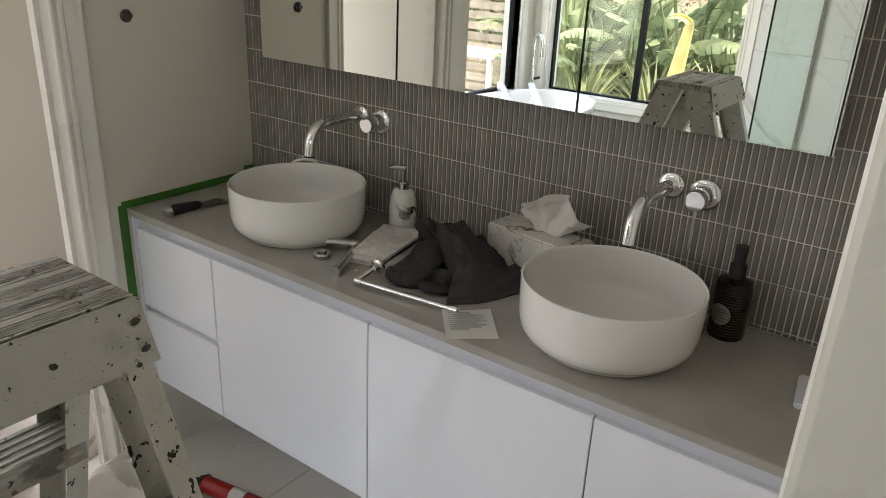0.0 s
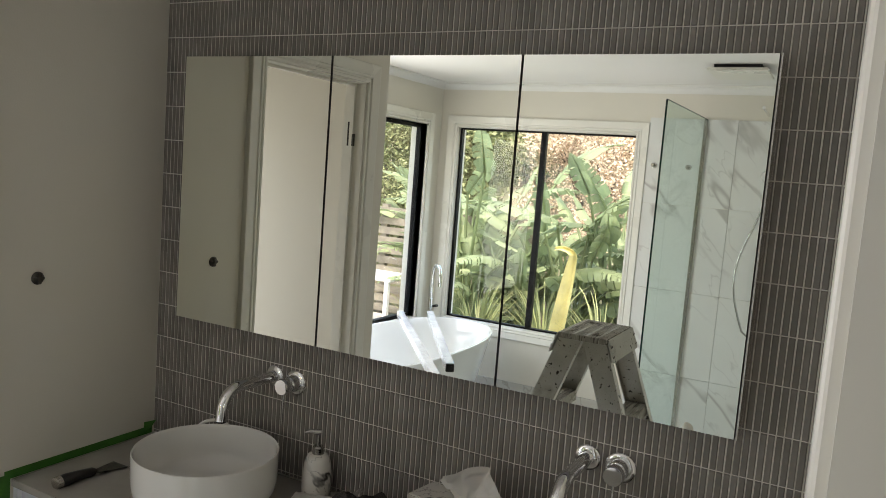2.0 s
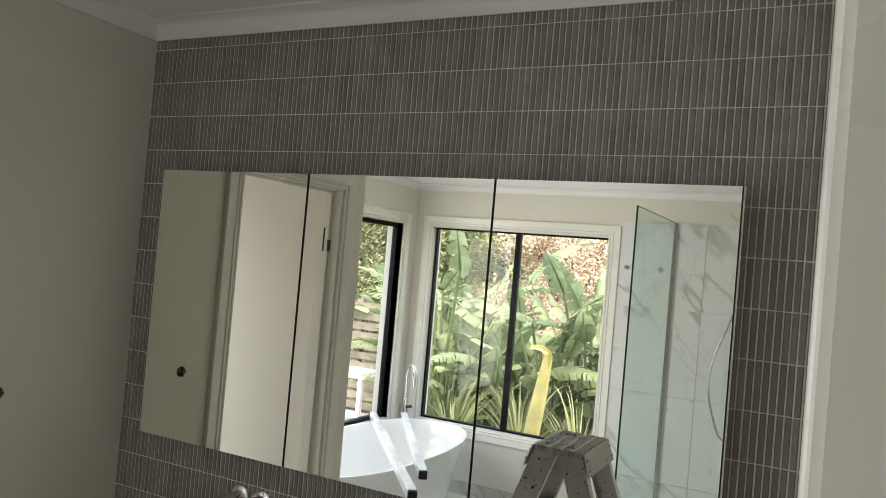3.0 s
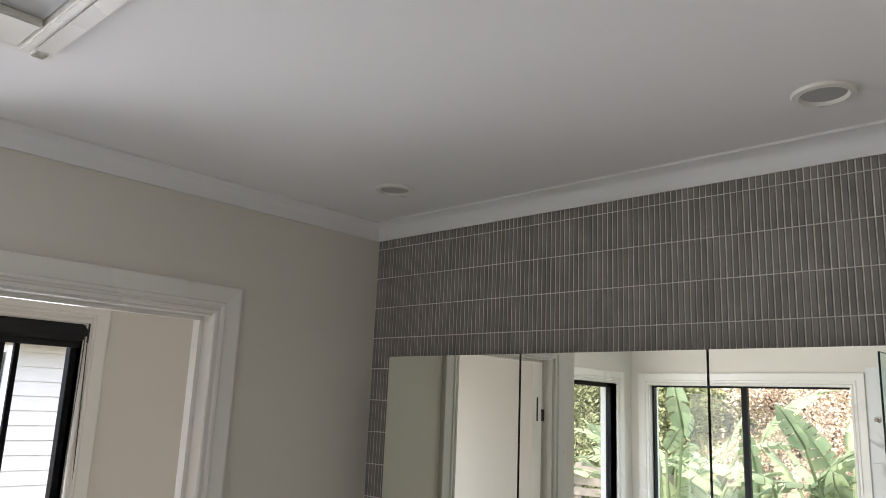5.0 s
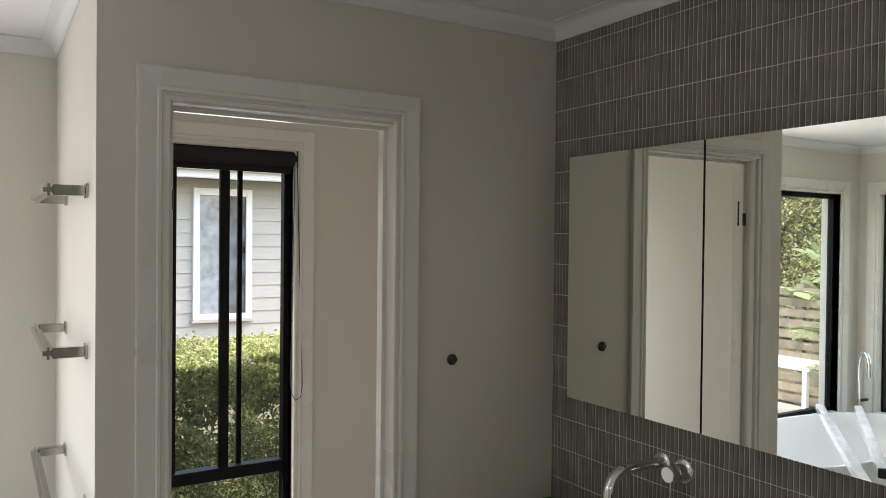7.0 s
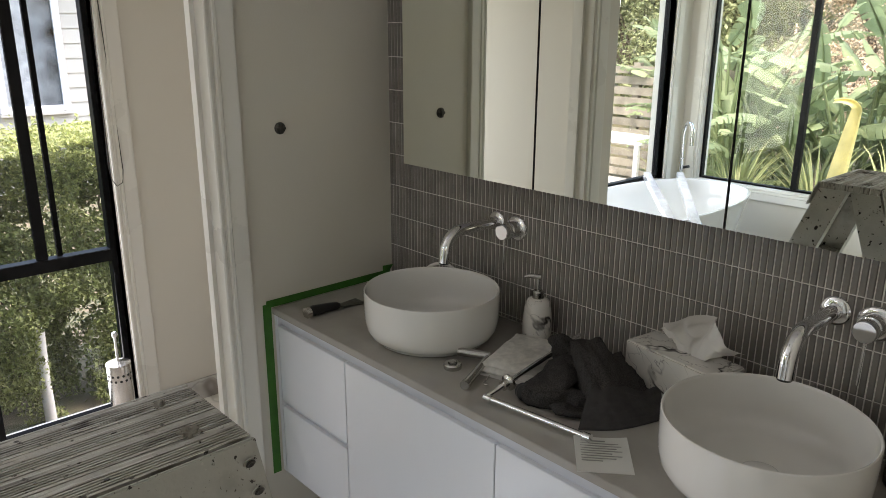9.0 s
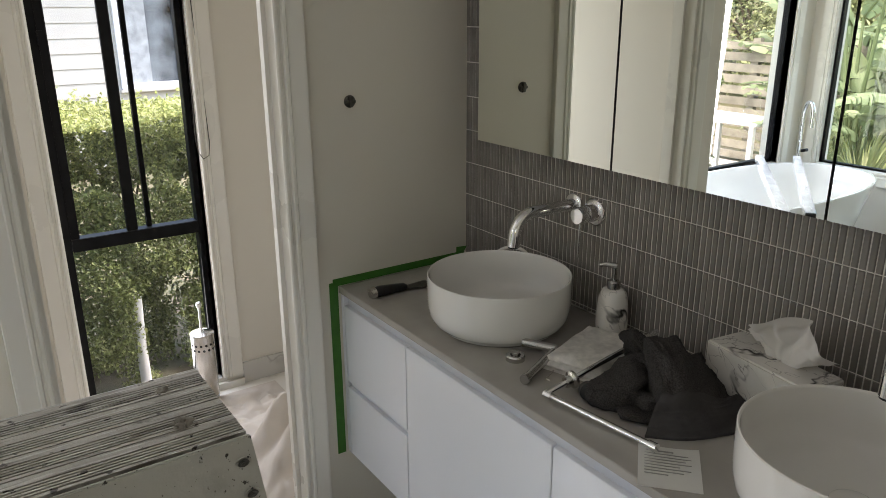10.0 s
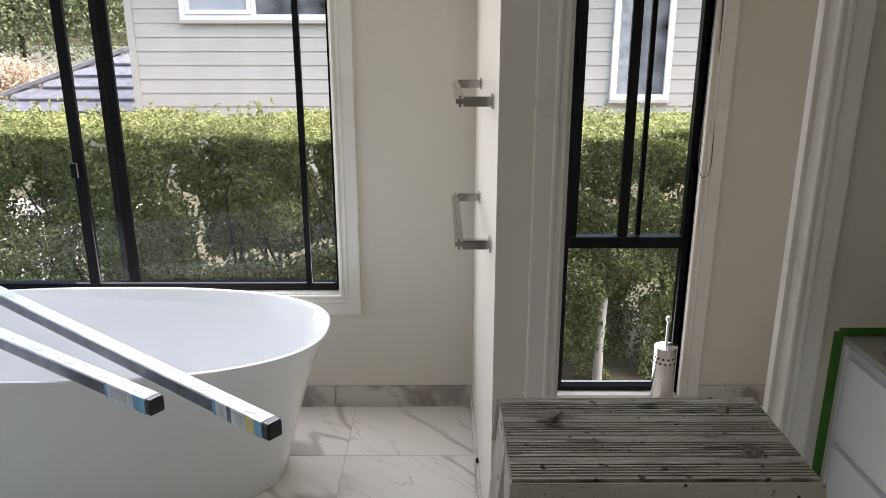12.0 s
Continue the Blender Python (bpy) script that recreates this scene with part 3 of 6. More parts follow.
pane("pane", [(K0, YB - 0.06, BZ0), (-0.29, YB - 0.06, BZ0), (-0.29, YB - 0.06, BZ1), (K0, YB - 0.06, BZ1)], w)
pane("pane", [(-0.29, YB - 0.07, BZ0), (K1, YB - 0.07, BZ0), (K1, YB - 0.07, BZ1), (-0.29, YB - 0.07, BZ1)], w)
lining("window_3_lining", on_y, K0, K1, BZ0, BZ1, 0.09)
struct("trim_window_3", moulding(K0 - 0.006, K1 + 0.006, BZ0 - 0.006, BZ1 + 0.006, lambda a, z, v: (a, YB + v, z), True), "trim", "white moulded window architrave", "architrave")

# roller blind with its chain
rb = thing("roller_blind", (XW, -0.722, 2.028), "rolled-up black roller blind over the toilet window", "blind")
part("roll", tube(nb(), [(-0.018, -0.255, 0.03), (-0.018, 0.262, 0.03)], 0.034, 20), "blind", rb, smooth=True)
bm = nb()
box(bm, -0.03, -0.022, -0.25, 0.255, -0.015, 0.03)
box(bm, -0.034, -0.018, -0.25, 0.255, -0.030, -0.012, 0.003)
part("hem", bm, "blind", rb)
for y in (-0.258, 0.262):
    bm = nb()
    box(bm, -0.05, 0.018, y - 0.003, y + 0.004, -0.01, 0.066, 0.002)
    part("bracket", bm, "blackp", rb)
chain = [(0.012, 0.250, 0.03)] + [(0.012 + 0.004 * math.sin(k * 0.5), 0.252 - 0.0006 * k, 0.03 - 0.0475 * k) for k in range(1, 21)]
chain += [(0.012, 0.246, -0.975), (0.014, 0.262, -1.002), (0.016, 0.284, -0.99)] + [(0.014, 0.292 - 0.0015 * k, -0.94 + 0.0475 * k) for k in range(21)]
bm = tube(nb(), chain, 0.0020, 6)
for k in range(0, 40):
    a = chain[min(1 + k // 2, 20)]
    bmesh.ops.create_icosphere(bm, subdivisions=1, radius=0.0034, matrix=Matrix.Translation((a[0], a[1], 0.03 - 0.02375 * k)))
part("chain", bm, "zinc", rb, "grey bead chain loop")

# ---- ceiling fittings ----
def downlight(x, y, r, inner, label, deep):
    o = thing("downlight", (x, y, CEIL), label, "downlight", "downlights in the ceiling")
    part("ring", lathe(nb(), [(r, -0.0005), (r, -0.004), (r * 0.96, -0.007), (inner * 1.08, -0.008), (inner, -0.003), (inner * 0.97, -0.0005)], 40), "trim", o, smooth=True)
    part("diffuser", lathe(nb(), [(inner * 0.985, -0.0015), (inner * 0.8, -0.0015 - deep), (0, -0.0015 - deep * 1.3)], 40), "shade", o, "unlit frosted lens", True)


downlight(0.372, -0.292, 0.056, 0.040, "round white recessed downlight, switched off", 0.0008)
downlight(1.480, -0.262, 0.056, 0.040, "round white recessed downlight, switched off", 0.0008)
downlight(1.656, -0.264, 0.043, 0.034, "round white sensor fitting with a domed lens", 0.012)

fan = thing("ceiling_heater", (0.754, -1.431, CEIL), "white ceiling heater and fan unit with a glass panel", "ceiling heater")
X0, X1, Y0, Y1 = -0.268, 0.268, -0.181, 0.181
for bx in ((X0, X1, Y1 - 0.035, Y1), (X0, X1, Y0, Y0 + 0.035), (X0, X0 + 0.022, Y0 + 0.035, Y1 - 0.035), (X1 - 0.022, X1, Y0 + 0.035, Y1 - 0.035)):
    bm = nb()
    box(bm, bx[0], bx[1], bx[2], bx[3], -0.020, -0.0005, 0.003)
    part("frame_bar", bm, "trim", fan)
for y in (Y1 - 0.056, Y0 + 0.040):
    bm = nb()
    box(bm, X0 + 0.022, X1 - 0.03, y, y + 0.016, -0.028, -0.006, 0.003)
    part("rail", bm, "trim", fan)
bm = nb()
box(bm, X0 + 0.022, X1 - 0.022, Y0 + 0.035, Y1 - 0.035, -0.004, -0.001)
part("recess", bm, "blackp", fan)
for a, b in ((X0 + 0.023, X0 + 0.120), (X1 - 0.185, X1 - 0.048)):
    bm = nb()
    box(bm, a, b, Y0 + 0.057, Y1 - 0.058, -0.022, -0.006, 0.002)
    part("flap", bm, "trim", fan)
for a in (X0 + 0.122, X1 - 0.208):
    bm = nb()
    box(bm, a, a + 0.020, Y0 + 0.057, Y1 - 0.058, -0.027, -0.006, 0.003)
    part("crossbar", bm, "trim", fan)
bm = nb()
box(bm, X0 + 0.143, X1 - 0.209, Y0 + 0.057, Y1 - 0.058, -0.014, -0.008)
part("glass_panel", bm, "hglass", fan, "grey glass panel")
bm = nb()
box(bm, X0 + 0.004, X0 + 0.03, Y1 - 0.03, Y1 - 0.010, -0.0225, -0.020, 0.001)
part("switch", bm, "chrome", fan)

# exhaust vent over the shower
ev = thing("exhaust_vent", (1.185, -3.20, CEIL), "square white exhaust vent with a dark gap round its lid", "vent")
# solid black block puts the gap's shade above the lid
bm = nb()
box(bm, -0.125, 0.125, -0.165, 0.165, -0.022, -0.0005)
part("recess", bm, "blackp", ev, "black block that draws the shaded gap")
bm = nb()
box(bm, -0.16, 0.16, -0.20, 0.20, -0.036, -0.022, 0.004)
part("lid", bm, "trim", ev)

# ---- vanity ----
VX0, VX1, VF = 0.004, 1.812, -0.452
v = thing("vanity", (0, 0, 0), "white gloss wall-hung double vanity cabinet", "vanity")
bm = nb()
box(bm, VX0, VX1, VF + 0.022, -0.012, 0.305, 0.785)
box(bm, VX0, VX0 + 0.016, VF, VF + 0.022, 0.303, 0.823)
part("body", bm, "cab", v)
bm = nb()
box(bm, VX0 + 0.016, VX1, VF + 0.014, VF + 0.018, 0.78, 0.823)
box(bm, VX0 + 0.016, VX1, VF + 0.006, VF + 0.014, 0.776, 0.782)
part("finger_channel", bm, "cabin", v, "aluminium finger pull channel with blue-grey reflected light in its colour")
edges = [0.021, 0.356, 0.900, 1.446, VX1]
for i in range(4):
    a, b = edges[i] + 0.0015, edges[i + 1] - 0.0015
    if i in (0, 3):
        spans = [(0.303, 0.531), (0.550, 0.790)]
    else:
        spans = [(0.303, 0.790)]
    for z0, z1 in spans:
        bm = nb()
        box(bm, a, b, VF, VF + 0.019, z0, z1, 0.0012)
        part("drawer_front" if len(spans) > 1 else "door", bm, "cab", v)
    if len(spans) > 1:
        bm = nb()
        box(bm, a, b, VF + 0.012, VF + 0.021, 0.523, 0.558)
        part("finger_channel", bm, "cabin", v)
c = thing("countertop", (0, 0, CTOP), "grey-beige engineered stone countertop on the vanity", "countertop")
bm = nb()
box(bm, 0.004, XR - 0.003, VF - 0.006, -0.010, -0.0205, 0, 0.0015)
part("slab", bm, "counter", c)

tp = thing("masking_tape", (0, 0, CTOP), "green masking tape along the wall round the vanity", "tape")
bm = nb()
box(bm, 0.0005, 0.0020, VF - 0.022, -0.014, 0.0, 0.022)
part("top_strip", bm, "green", tp)
bm = nb()
box(bm, 0.0005, 0.0022, VF - 0.034, VF - 0.0075, -0.545, 0.012)
part("side_strip", bm, "green", tp)
part("loose_end", sheet(6, 4, lambda a, b: (0.003 + 0.022 * a * b, -0.045 + 0.026 * a, 0.01 + 0.03 * b + 0.006 * a)), "green", tp)


def basin(x, y, r, ring):
    o = thing("vessel_basin", (x, y, CTOP), "round white ceramic vessel basin on the countertop", "basin", "basins on the vanity")
    k = r / 0.18
    prof = [(0.0, 0.0), (0.140, 0.0), (0.149, 0.003), (0.152, 0.008), (0.160, 0.0125), (0.169, 0.021), (0.1755, 0.035), (0.1785, 0.055), (0.1795, 0.080), (0.180, 0.123), (0.1795, 0.1260), (0.1775, 0.1275), (0.1752, 0.1260), (0.1740, 0.122),
            (0.170, 0.075), (0.166, 0.045), (0.152, 0.026), (0.125, 0.018), (0.07, 0.014), (0.034, 0.0115), (0.0, 0.0110)]
    part("bowl", lathe(nb(), [(a * k, b * 1.055) for a, b in prof], 96), "ceramic", o, smooth=True)
    part("waste_cap", lathe(nb(), [(0, 0.011), (0.016, 0.011), (0.016, 0.019), (0.033, 0.019), (0.0345, 0.022), (0.0335, 0.026), (0.028, 0.029), (0, 0.031)], 40), "ceramic", o, "white pop-up waste cap", True)
    if ring:
        part("overflow_lip", tube(nb(), arc((-0.116, 0.136, 0.112), (0.034, 0.029, 0), (-0.010, 0.012, 0.027), 0, 180, 16), 0.0050, 10), "ceramic", o, "raised ceramic lip behind the rim", True)
    return o


basin(0.468, -0.245, 0.179, True)
basin(1.372, -0.262, 0.181, False)


def tap(x, z):
    o = thing("wall_spout", (x, -0.008, z), "curved chrome basin spout on the tiled wall", "tap", "basin taps")
    part("flange", lathe(nb(), [(0, 0), (0.029, 0), (0.029, 0.004), (0.026, 0.007), (0.016, 0.008), (0.014, 0.012), (0, 0.012)], 32, pose(0, 0, 0, 90)), "chrome", o, smooth=True)
    pts = [(0, -0.004, 0), (0, -0.07, 0.001), (0, -0.135, 0.001)] + arc((0, -0.142, -0.055), (0, 0, 0.056), (0, -0.056, 0), 8, 84, 9) + [(0, -0.200, -0.072), (0, -0.2005, -0.077)]
    part("spout", tube(nb(), pts, 0.0155, 20), "chrome", o, smooth=True)
    part("nozzle", lathe(nb(), [(0, -0.080), (0.0135, -0.080), (0.0145, -0.076), (0, -0.076)], 18, pose(0, -0.2005, 0)), "blackp", o)
    q = thing("wall_mixer", (x + 0.074, -0.008, z - 0.005), "chrome wall mixer with a thin pin lever", "mixer", "basin taps")
    part("flange", lathe(nb(), [(0, 0), (0.034, 0), (0.034, 0.005), (0.031, 0.008), (0.023, 0.009), (0, 0.009)], 36, pose(0, 0, 0, 90)), "chrome", q, smooth=True)
    part("body", lathe(nb(), [(0.022, 0.006), (0.022, 0.034), (0.0205, 0.036), (0.022, 0.038), (0.022, 0.062), (0.020, 0.065), (0, 0.065)], 32, pose(0, 0, 0, 90)), "chrome", q, smooth=True)
    part("lever", tube(nb(), [(0, -0.050, -0.018), (0, -0.052, -0.06), (0, -0.053, -0.108)], [0.0032, 0.0028, 0.0026], 10), "chrome", q, smooth=True)


tap(0.476, 1.119)
tap(1.371, 1.114)

# ---- mirror cabinet ----
mc = thing("mirror_cabinet", (0, 0, 0), "three-door mirrored wall cabinet over the basins", "mirror cabinet")
MZ0, MZ1, MY = 1.250, 1.974, -0.093
bm = nb()
box(bm, 0.178, 1.674, MY + 0.020, -0.010, MZ0 + 0.002, MZ1 - 0.002)
part("body", bm, "cab", mc)
for a, b in ((0.174, 0.6690), (0.6735, 1.1690), (1.1725, 1.672)):
    bm = nb()
    box(bm, a, b, MY + 0.004, MY + 0.019, MZ0, MZ1, 0.001)
    d = part("door", bm, "zinc", mc)
    bm = nb()
    bm.faces.new([bm.verts.new(p) for p in ((a + 0.001, MY, MZ0 + 0.001), (b - 0.001, MY, MZ0 + 0.001), (b - 0.001, MY, MZ1 - 0.001), (a + 0.001, MY, MZ1 - 0.001))])
    part("mirror_face", bm, "mirror", d, "clear silver mirror glass")
bm = nb()
box(bm, 1.674, 1.677, MY + 0.001, -0.011, MZ0, MZ1)
part("side_panel", bm, "steel", mc, "grey aluminium side edge")

# ---- on the counter ----
Z = CTOP
sp = thing("scraper", (0.138, -0.335, Z), "paint scraper with a dark handle and worn steel blade", "scraper", rz=6)
bm = nb()
tube(bm, [(-0.006, -0.088, 0.014), (-0.004, -0.07, 0.016), (0, -0.03, 0.015), (0.004, 0.008, 0.012), (0.006, 0.018, 0.010)], [0.012, 0.016, 0.0135, 0.012, 0.008], 14)
part("handle", bm, "blackp", sp, smooth=True)
part("butt", tube(nb(), [(-0.007, -0.094, 0.014), (-0.006, -0.080, 0.0145)], 0.0157, 14), "steel", sp, smooth=True)
bm = nb()
vs = [bm.verts.new(p) for p in ((-0.004, 0.01, 0.009), (0.016, 0.01, 0.009), (0.040, 0.098, 0.0015), (-0.020, 0.105, 0.0015))]
bm.faces.new(vs)
r = bmesh.ops.extrude_face_region(bm, geom=bm.faces[:])
bmesh.ops.translate(bm, vec=(0, 0, 0.0013), verts=[e for e in r["geom"] if isinstance(e, bmesh.types.BMVert)])
part("blade", bm, "zinc", sp)

sd = thing("soap_dispenser", (0.680, -0.066, Z), "white marble-print soap dispenser with a chrome pump", "soap dispenser")
part("body", lathe(nb(), [(0, 0), (0.034, 0), (0.0365, 0.004), (0.0385, 0.030), (0.0380, 0.060), (0.0350, 0.092), (0.031, 0.110), (0.025, 0.118), (0.017, 0.120), (0, 0.120)], 40), "stone", sd, smooth=True)
part("collar", lathe(nb(), [(0, 0.119), (0.0155, 0.119), (0.0155, 0.136), (0.012, 0.140), (0, 0.140)], 24), "satin", sd, smooth=True)
bm = tube(nb(), [(0, 0, 0.139), (0, 0, 0.180)], 0.0055, 12)
tube(bm, [(0.004, 0.003, 0.176), (-0.018, -0.012, 0.178), (-0.030, -0.020, 0.174)], [0.008, 0.006, 0.004], 12)
part("pump", bm, "satin", sd, smooth=True)

tb = thing("tissue_box", (1.108, -0.086, Z), "marble-print tissue box with a tissue pulled up", "tissue box", rz=-9)
bm = nb()
box(bm, -0.120, 0.120, -0.050, 0.050, 0, 0.116, 0.004)
part("carton", bm, "stone", tb)


def tissue(a, b):
    # two corners stand up out of the slot, the sheet is creased between them
    u, w = (a - 0.5) * 2, b
    x = u * (0.034 + 0.080 * w) + 0.030 * w + 0.008 * noise.noise((u * 3, w * 3, 6))
    fold = 0.026 * math.sin(u * 5.5 + 0.8) * w + 0.010 * math.sin(u * 13) * w
    h = 0.108 * w ** 0.85 * (1 - 0.55 * abs(u - 0.15) ** 1.6) + 0.010 * noise.noise((u * 4, w * 4, 1))
    y = fold - 0.030 * w * w
    return (0.02 + x, y, 0.1165 + max(0.0, h))


part("tissue", sheet(60, 24, tissue), "tissue", tb, "crumpled white tissue", True)

bo = thing("soap_bottle", (1.555, -0.076, Z), "dark glass soap bottle with a black pump cap", "bottle")
part("body", lathe(nb(), [(0, 0), (0.034, 0), (0.036, 0.003), (0.036, 0.112), (0.033, 0.124), (0.018, 0.131), (0.014, 0.134), (0, 0.134)], 40), "bottle", bo, smooth=True)
part("cap", lathe(nb(), [(0, 0.132), (0.0165, 0.132), (0.0165, 0.158), (0.012, 0.162), (0.0115, 0.180), (0.0125, 0.183), (0.0125, 0.198), (0, 0.199)], 28), "blackp", bo, smooth=True)
LAB, LABZ = radians(-108), 0.056
bm, rings = nb(), []
for r in (0.0, 0.008, 0.016, 0.0225, 0.0235):
    rr = 0.0364 if r < 0.023 else 0.0359
    rings.append([bm.verts.new((rr * math.cos(LAB + r * math.cos(k * math.pi / 16) / 0.036), rr * math.sin(LAB + r * math.cos(k * math.pi / 16) / 0.036), LABZ + r * math.sin(k * math.pi / 16))) for k in range(32)])
for p, q in zip(rings, rings[1:]):
    for k in range(32):
        bm.faces.new((p[k], p[(k + 1) % 32], q[(k + 1) % 32], q[k]))
bmesh.ops.remove_doubles(bm, verts=bm.verts[:], dist=0.0001)
part("label_disc", bm, "label", bo, "grey round paper label", True)
for k, w_ in enumerate((0.010, 0.016, 0.007, 0.014, 0.012)):
    bm = nb()
    z_ = LABZ + 0.012 - k * 0.006
    pts = [(0.0366 * math.cos(LAB + u * w_ / 0.036), 0.0366 * math.sin(LAB + u * w_ / 0.036), z_) for u in (-1, -0.5, 0, 0.5, 1)]
    part("print_line", tube(bm, pts, 0.0006, 5), "bottle", bo)
bm = nb()
for i in range(44):
    for j in range(17):
        a = radians(-190 + i * 5.2 + (j % 2) * 2.6)
        if ((a - LAB) * 0.036) ** 2 + (0.012 + j * 0.0060 - LABZ) ** 2 < 0.0262 ** 2:
            continue
        bmesh.ops.create_icosphere(bm, subdivisions=1, radius=0.0011, matrix=Matrix.Translation((0.0360 * math.cos(a), 0.0360 * math.sin(a), 0.012 + j * 0.0060)))
part("dots", bm, "dots", bo, "pale printed dots")

wt = thing("white_towel", (0.755, -0.192, Z), "folded white hand towel on the countertop", "towel", rz=18)
for k in range(3):
    def layer(a, b, k=k):
        x, y = (a - 0.5) * (0.150 - 0.006 * k) + 0.006 * math.sin(k * 2.3), (b - 0.5) * (0.225 - 0.008 * k) + 0.004 * math.sin(k * 4.1)
        edge = min(a, b, 1 - a, 1 - b)
        return (x + 0.004 * noise.noise((y * 20, k, 0)), y, 0.0005 + k * 0.011 + 0.0100 * min(1, edge * 9) ** 0.5 + 0.0055 * noise.noise((x * 24, y * 16, k * 3)) * min(1, edge * 6) + 0.0015 * noise.noise((x * 120, y * 120, k)))
    part("fold", sheet(30, 40, layer, close=0.0005 + k * 0.0095), "wtowel", wt, smooth=True)

M["twill"] = mat("dark_woven_band", (0.046, 0.042, 0.042), 0.8, var=0.2, scale=40, bump=0.4, bscale=500)
dt = thing("dark_towel", (0.972, -0.225, Z), "crumpled dark charcoal bath towel heaped on the countertop", "towel")


def strap(path, widths, thick, seed, bend=0.0):
    """A thick band of towelling swept along a path, with a lumpy pile and a bent cross-section."""
    bm, rings = nb(), []
    pts = [Vector(p) for p in path]
    dense, wd = [], []
    n = 16
    for i in range(len(pts) - 1):
        p0, p1, p2, p3 = pts[max(i - 1, 0)], pts[i], pts[i + 1], pts[min(i + 2, len(pts) - 1)]
        for k in range(n):
            u = k / n
            dense.append(0.5 * ((2 * p1) + (p2 - p0) * u + (2 * p0 - 5 * p1 + 4 * p2 - p3) * u * u + (3 * p1 - p0 - 3 * p2 + p3) * u ** 3))
            wd.append(widths[i] + (widths[i + 1] - widths[i]) * u)
    dense.append(pts[-1])
    wd.append(widths[-1])
    side = None
    for i, p in enumerate(dense):
        d = (dense[min(i + 1, len(dense) - 1)] - dense[max(i - 1, 0)]).normalized()
        if side is None:
            side = d.cross(Vector((0, 0, 1))).normalized()
        side = (side - d * side.dot(d)).normalized()
        up = side.cross(d)
        ring = []
        end = min(1.0, 0.35 + min(i, len(dense) - 1 - i) / 5)
        for k in range(40):
            a_ = 2 * math.pi * k / 40
            cx, cy = math.cos(a_), math.sin(a_)
            e = math.copysign(abs(cx) ** 0.55, cx) * wd[i] / 2 * end
            f = math.copysign(abs(cy) ** 0.8, cy) * thick / 2 * end
            q = p + side * e + up * (f - bend * (e / (wd[i] / 2)) ** 2 + 0.010 * noise.noise((e * 18, i * 0.11, seed)))
            q += (side * cx + up * cy) * (0.0022 * noise.noise((q.x * 210, q.y * 210, q.z * 210 + seed)) + 0.004 * noise.noise((q.x * 40, q.y * 40, q.z * 40 + seed)))
            q.z = max(0.0008, q.z)
            ring.append(bm.verts.new(q))
        rings.append(ring)
    for r0, r1 in zip(rings, rings[1:]):
        for k in range(40):
            j = (k + 1) % 40
            bm.faces.new((r0[k], r0[j], r1[j], r1[k]))
    bm.faces.new(rings[0])
    bm.faces.new(rings[-1])
    return bm


def spline(pts, u):
    pts = [Vector(p) for p in pts]
    x = min(u, 0.9999) * (len(pts) - 1)
    i, f = int(x), x - int(x)
    p0, p1, p2, p3 = pts[max(i - 1, 0)], pts[i], pts[i + 1], pts[min(i + 2, len(pts) - 1)]
    return 0.5 * ((2 * p1) + (p2 - p0) * f + (2 * p0 - 5 * p1 + 4 * p2 - p3) * f * f + (3 * p1 - p0 - 3 * p2 + p3) * f ** 3)


# three crease lines of the draped half, from its crest down to the counter
CREASE = (((-0.115, 0.05, 0.070), (-0.080, 0.020, 0.112), (0.005, -0.045, 0.108), (0.048, -0.068, 0.072), (0.054, -0.095, 0.032), (0.066, -0.128, 0.0035)),
          ((-0.075, 0.11, 0.060), (-0.030, 0.060, 0.115), (0.050, -0.022, 0.108), (0.080, -0.036, 0.076), (0.098, -0.040, 0.034), (0.122, -0.066, 0.0035)),
          ((-0.040, 0.15, 0.020), (-0.014, 0.140, 0.052), (0.045, 0.100, 0.050), (0.090, 0.085, 0.034), (0.120, 0.090, 0.022), (0.158, 0.030, 0.0035)))


def drape(a, b, pile=1.0):
    p = spline([spline(c, b) for c in CREASE], a)
    p.z += (0.010 * noise.noise((a * 5, b * 7, 3)) + 0.022 * (0.35 - abs(noise.noise((a * 3.2 + b, b * 3.6, 6))))) * min(1, p.z / 0.03) * min(1, (1 - b) * 4)
    p += Vector((noise.noise((p.x * 60, p.y * 60, 1)), noise.noise((p.x * 60, p.y * 60, 5)), noise.noise((p.x * 90, p.y * 90, 9)))) * 0.0025 * pile
    p.z += 0.0020 * noise.noise((p.x * 330, p.y * 330, p.z * 330)) * pile
    return Vector((p.x, p.y, max(0.003, p.z)))


def border(a, b):
    # flat woven end of the towel, ribbed across
    p = drape(a, 0.66 + 0.34 * b, 0.15)
    return (p.x, p.y, p.z + 0.0045 * (1 - b) + 0.0012 * max(0.0, math.sin(b * 34)))


def hem(a, b):
    # the edge rolled in under the draped half
    p = drape(0.0, b * 0.70)
    return (p.x + 0.034 * math.sin(a * 3.1) * 0.5 + 0.012 * a, p.y + 0.020 * a, max(0.001, p.z - 0.030 * (1 - math.cos(a * 2.6)) - 0.002))


part("fold", sheet(70, 110, lambda a, b: drape(a, b * 0.70), close=0.0008), "towel", dt, smooth=True)
part("fold", sheet(14, 60, hem), "towel", dt, smooth=True)
part("woven_border", sheet(50, 60, border, close=0.0006), "twill", dt, "smooth ribbed border band", True)
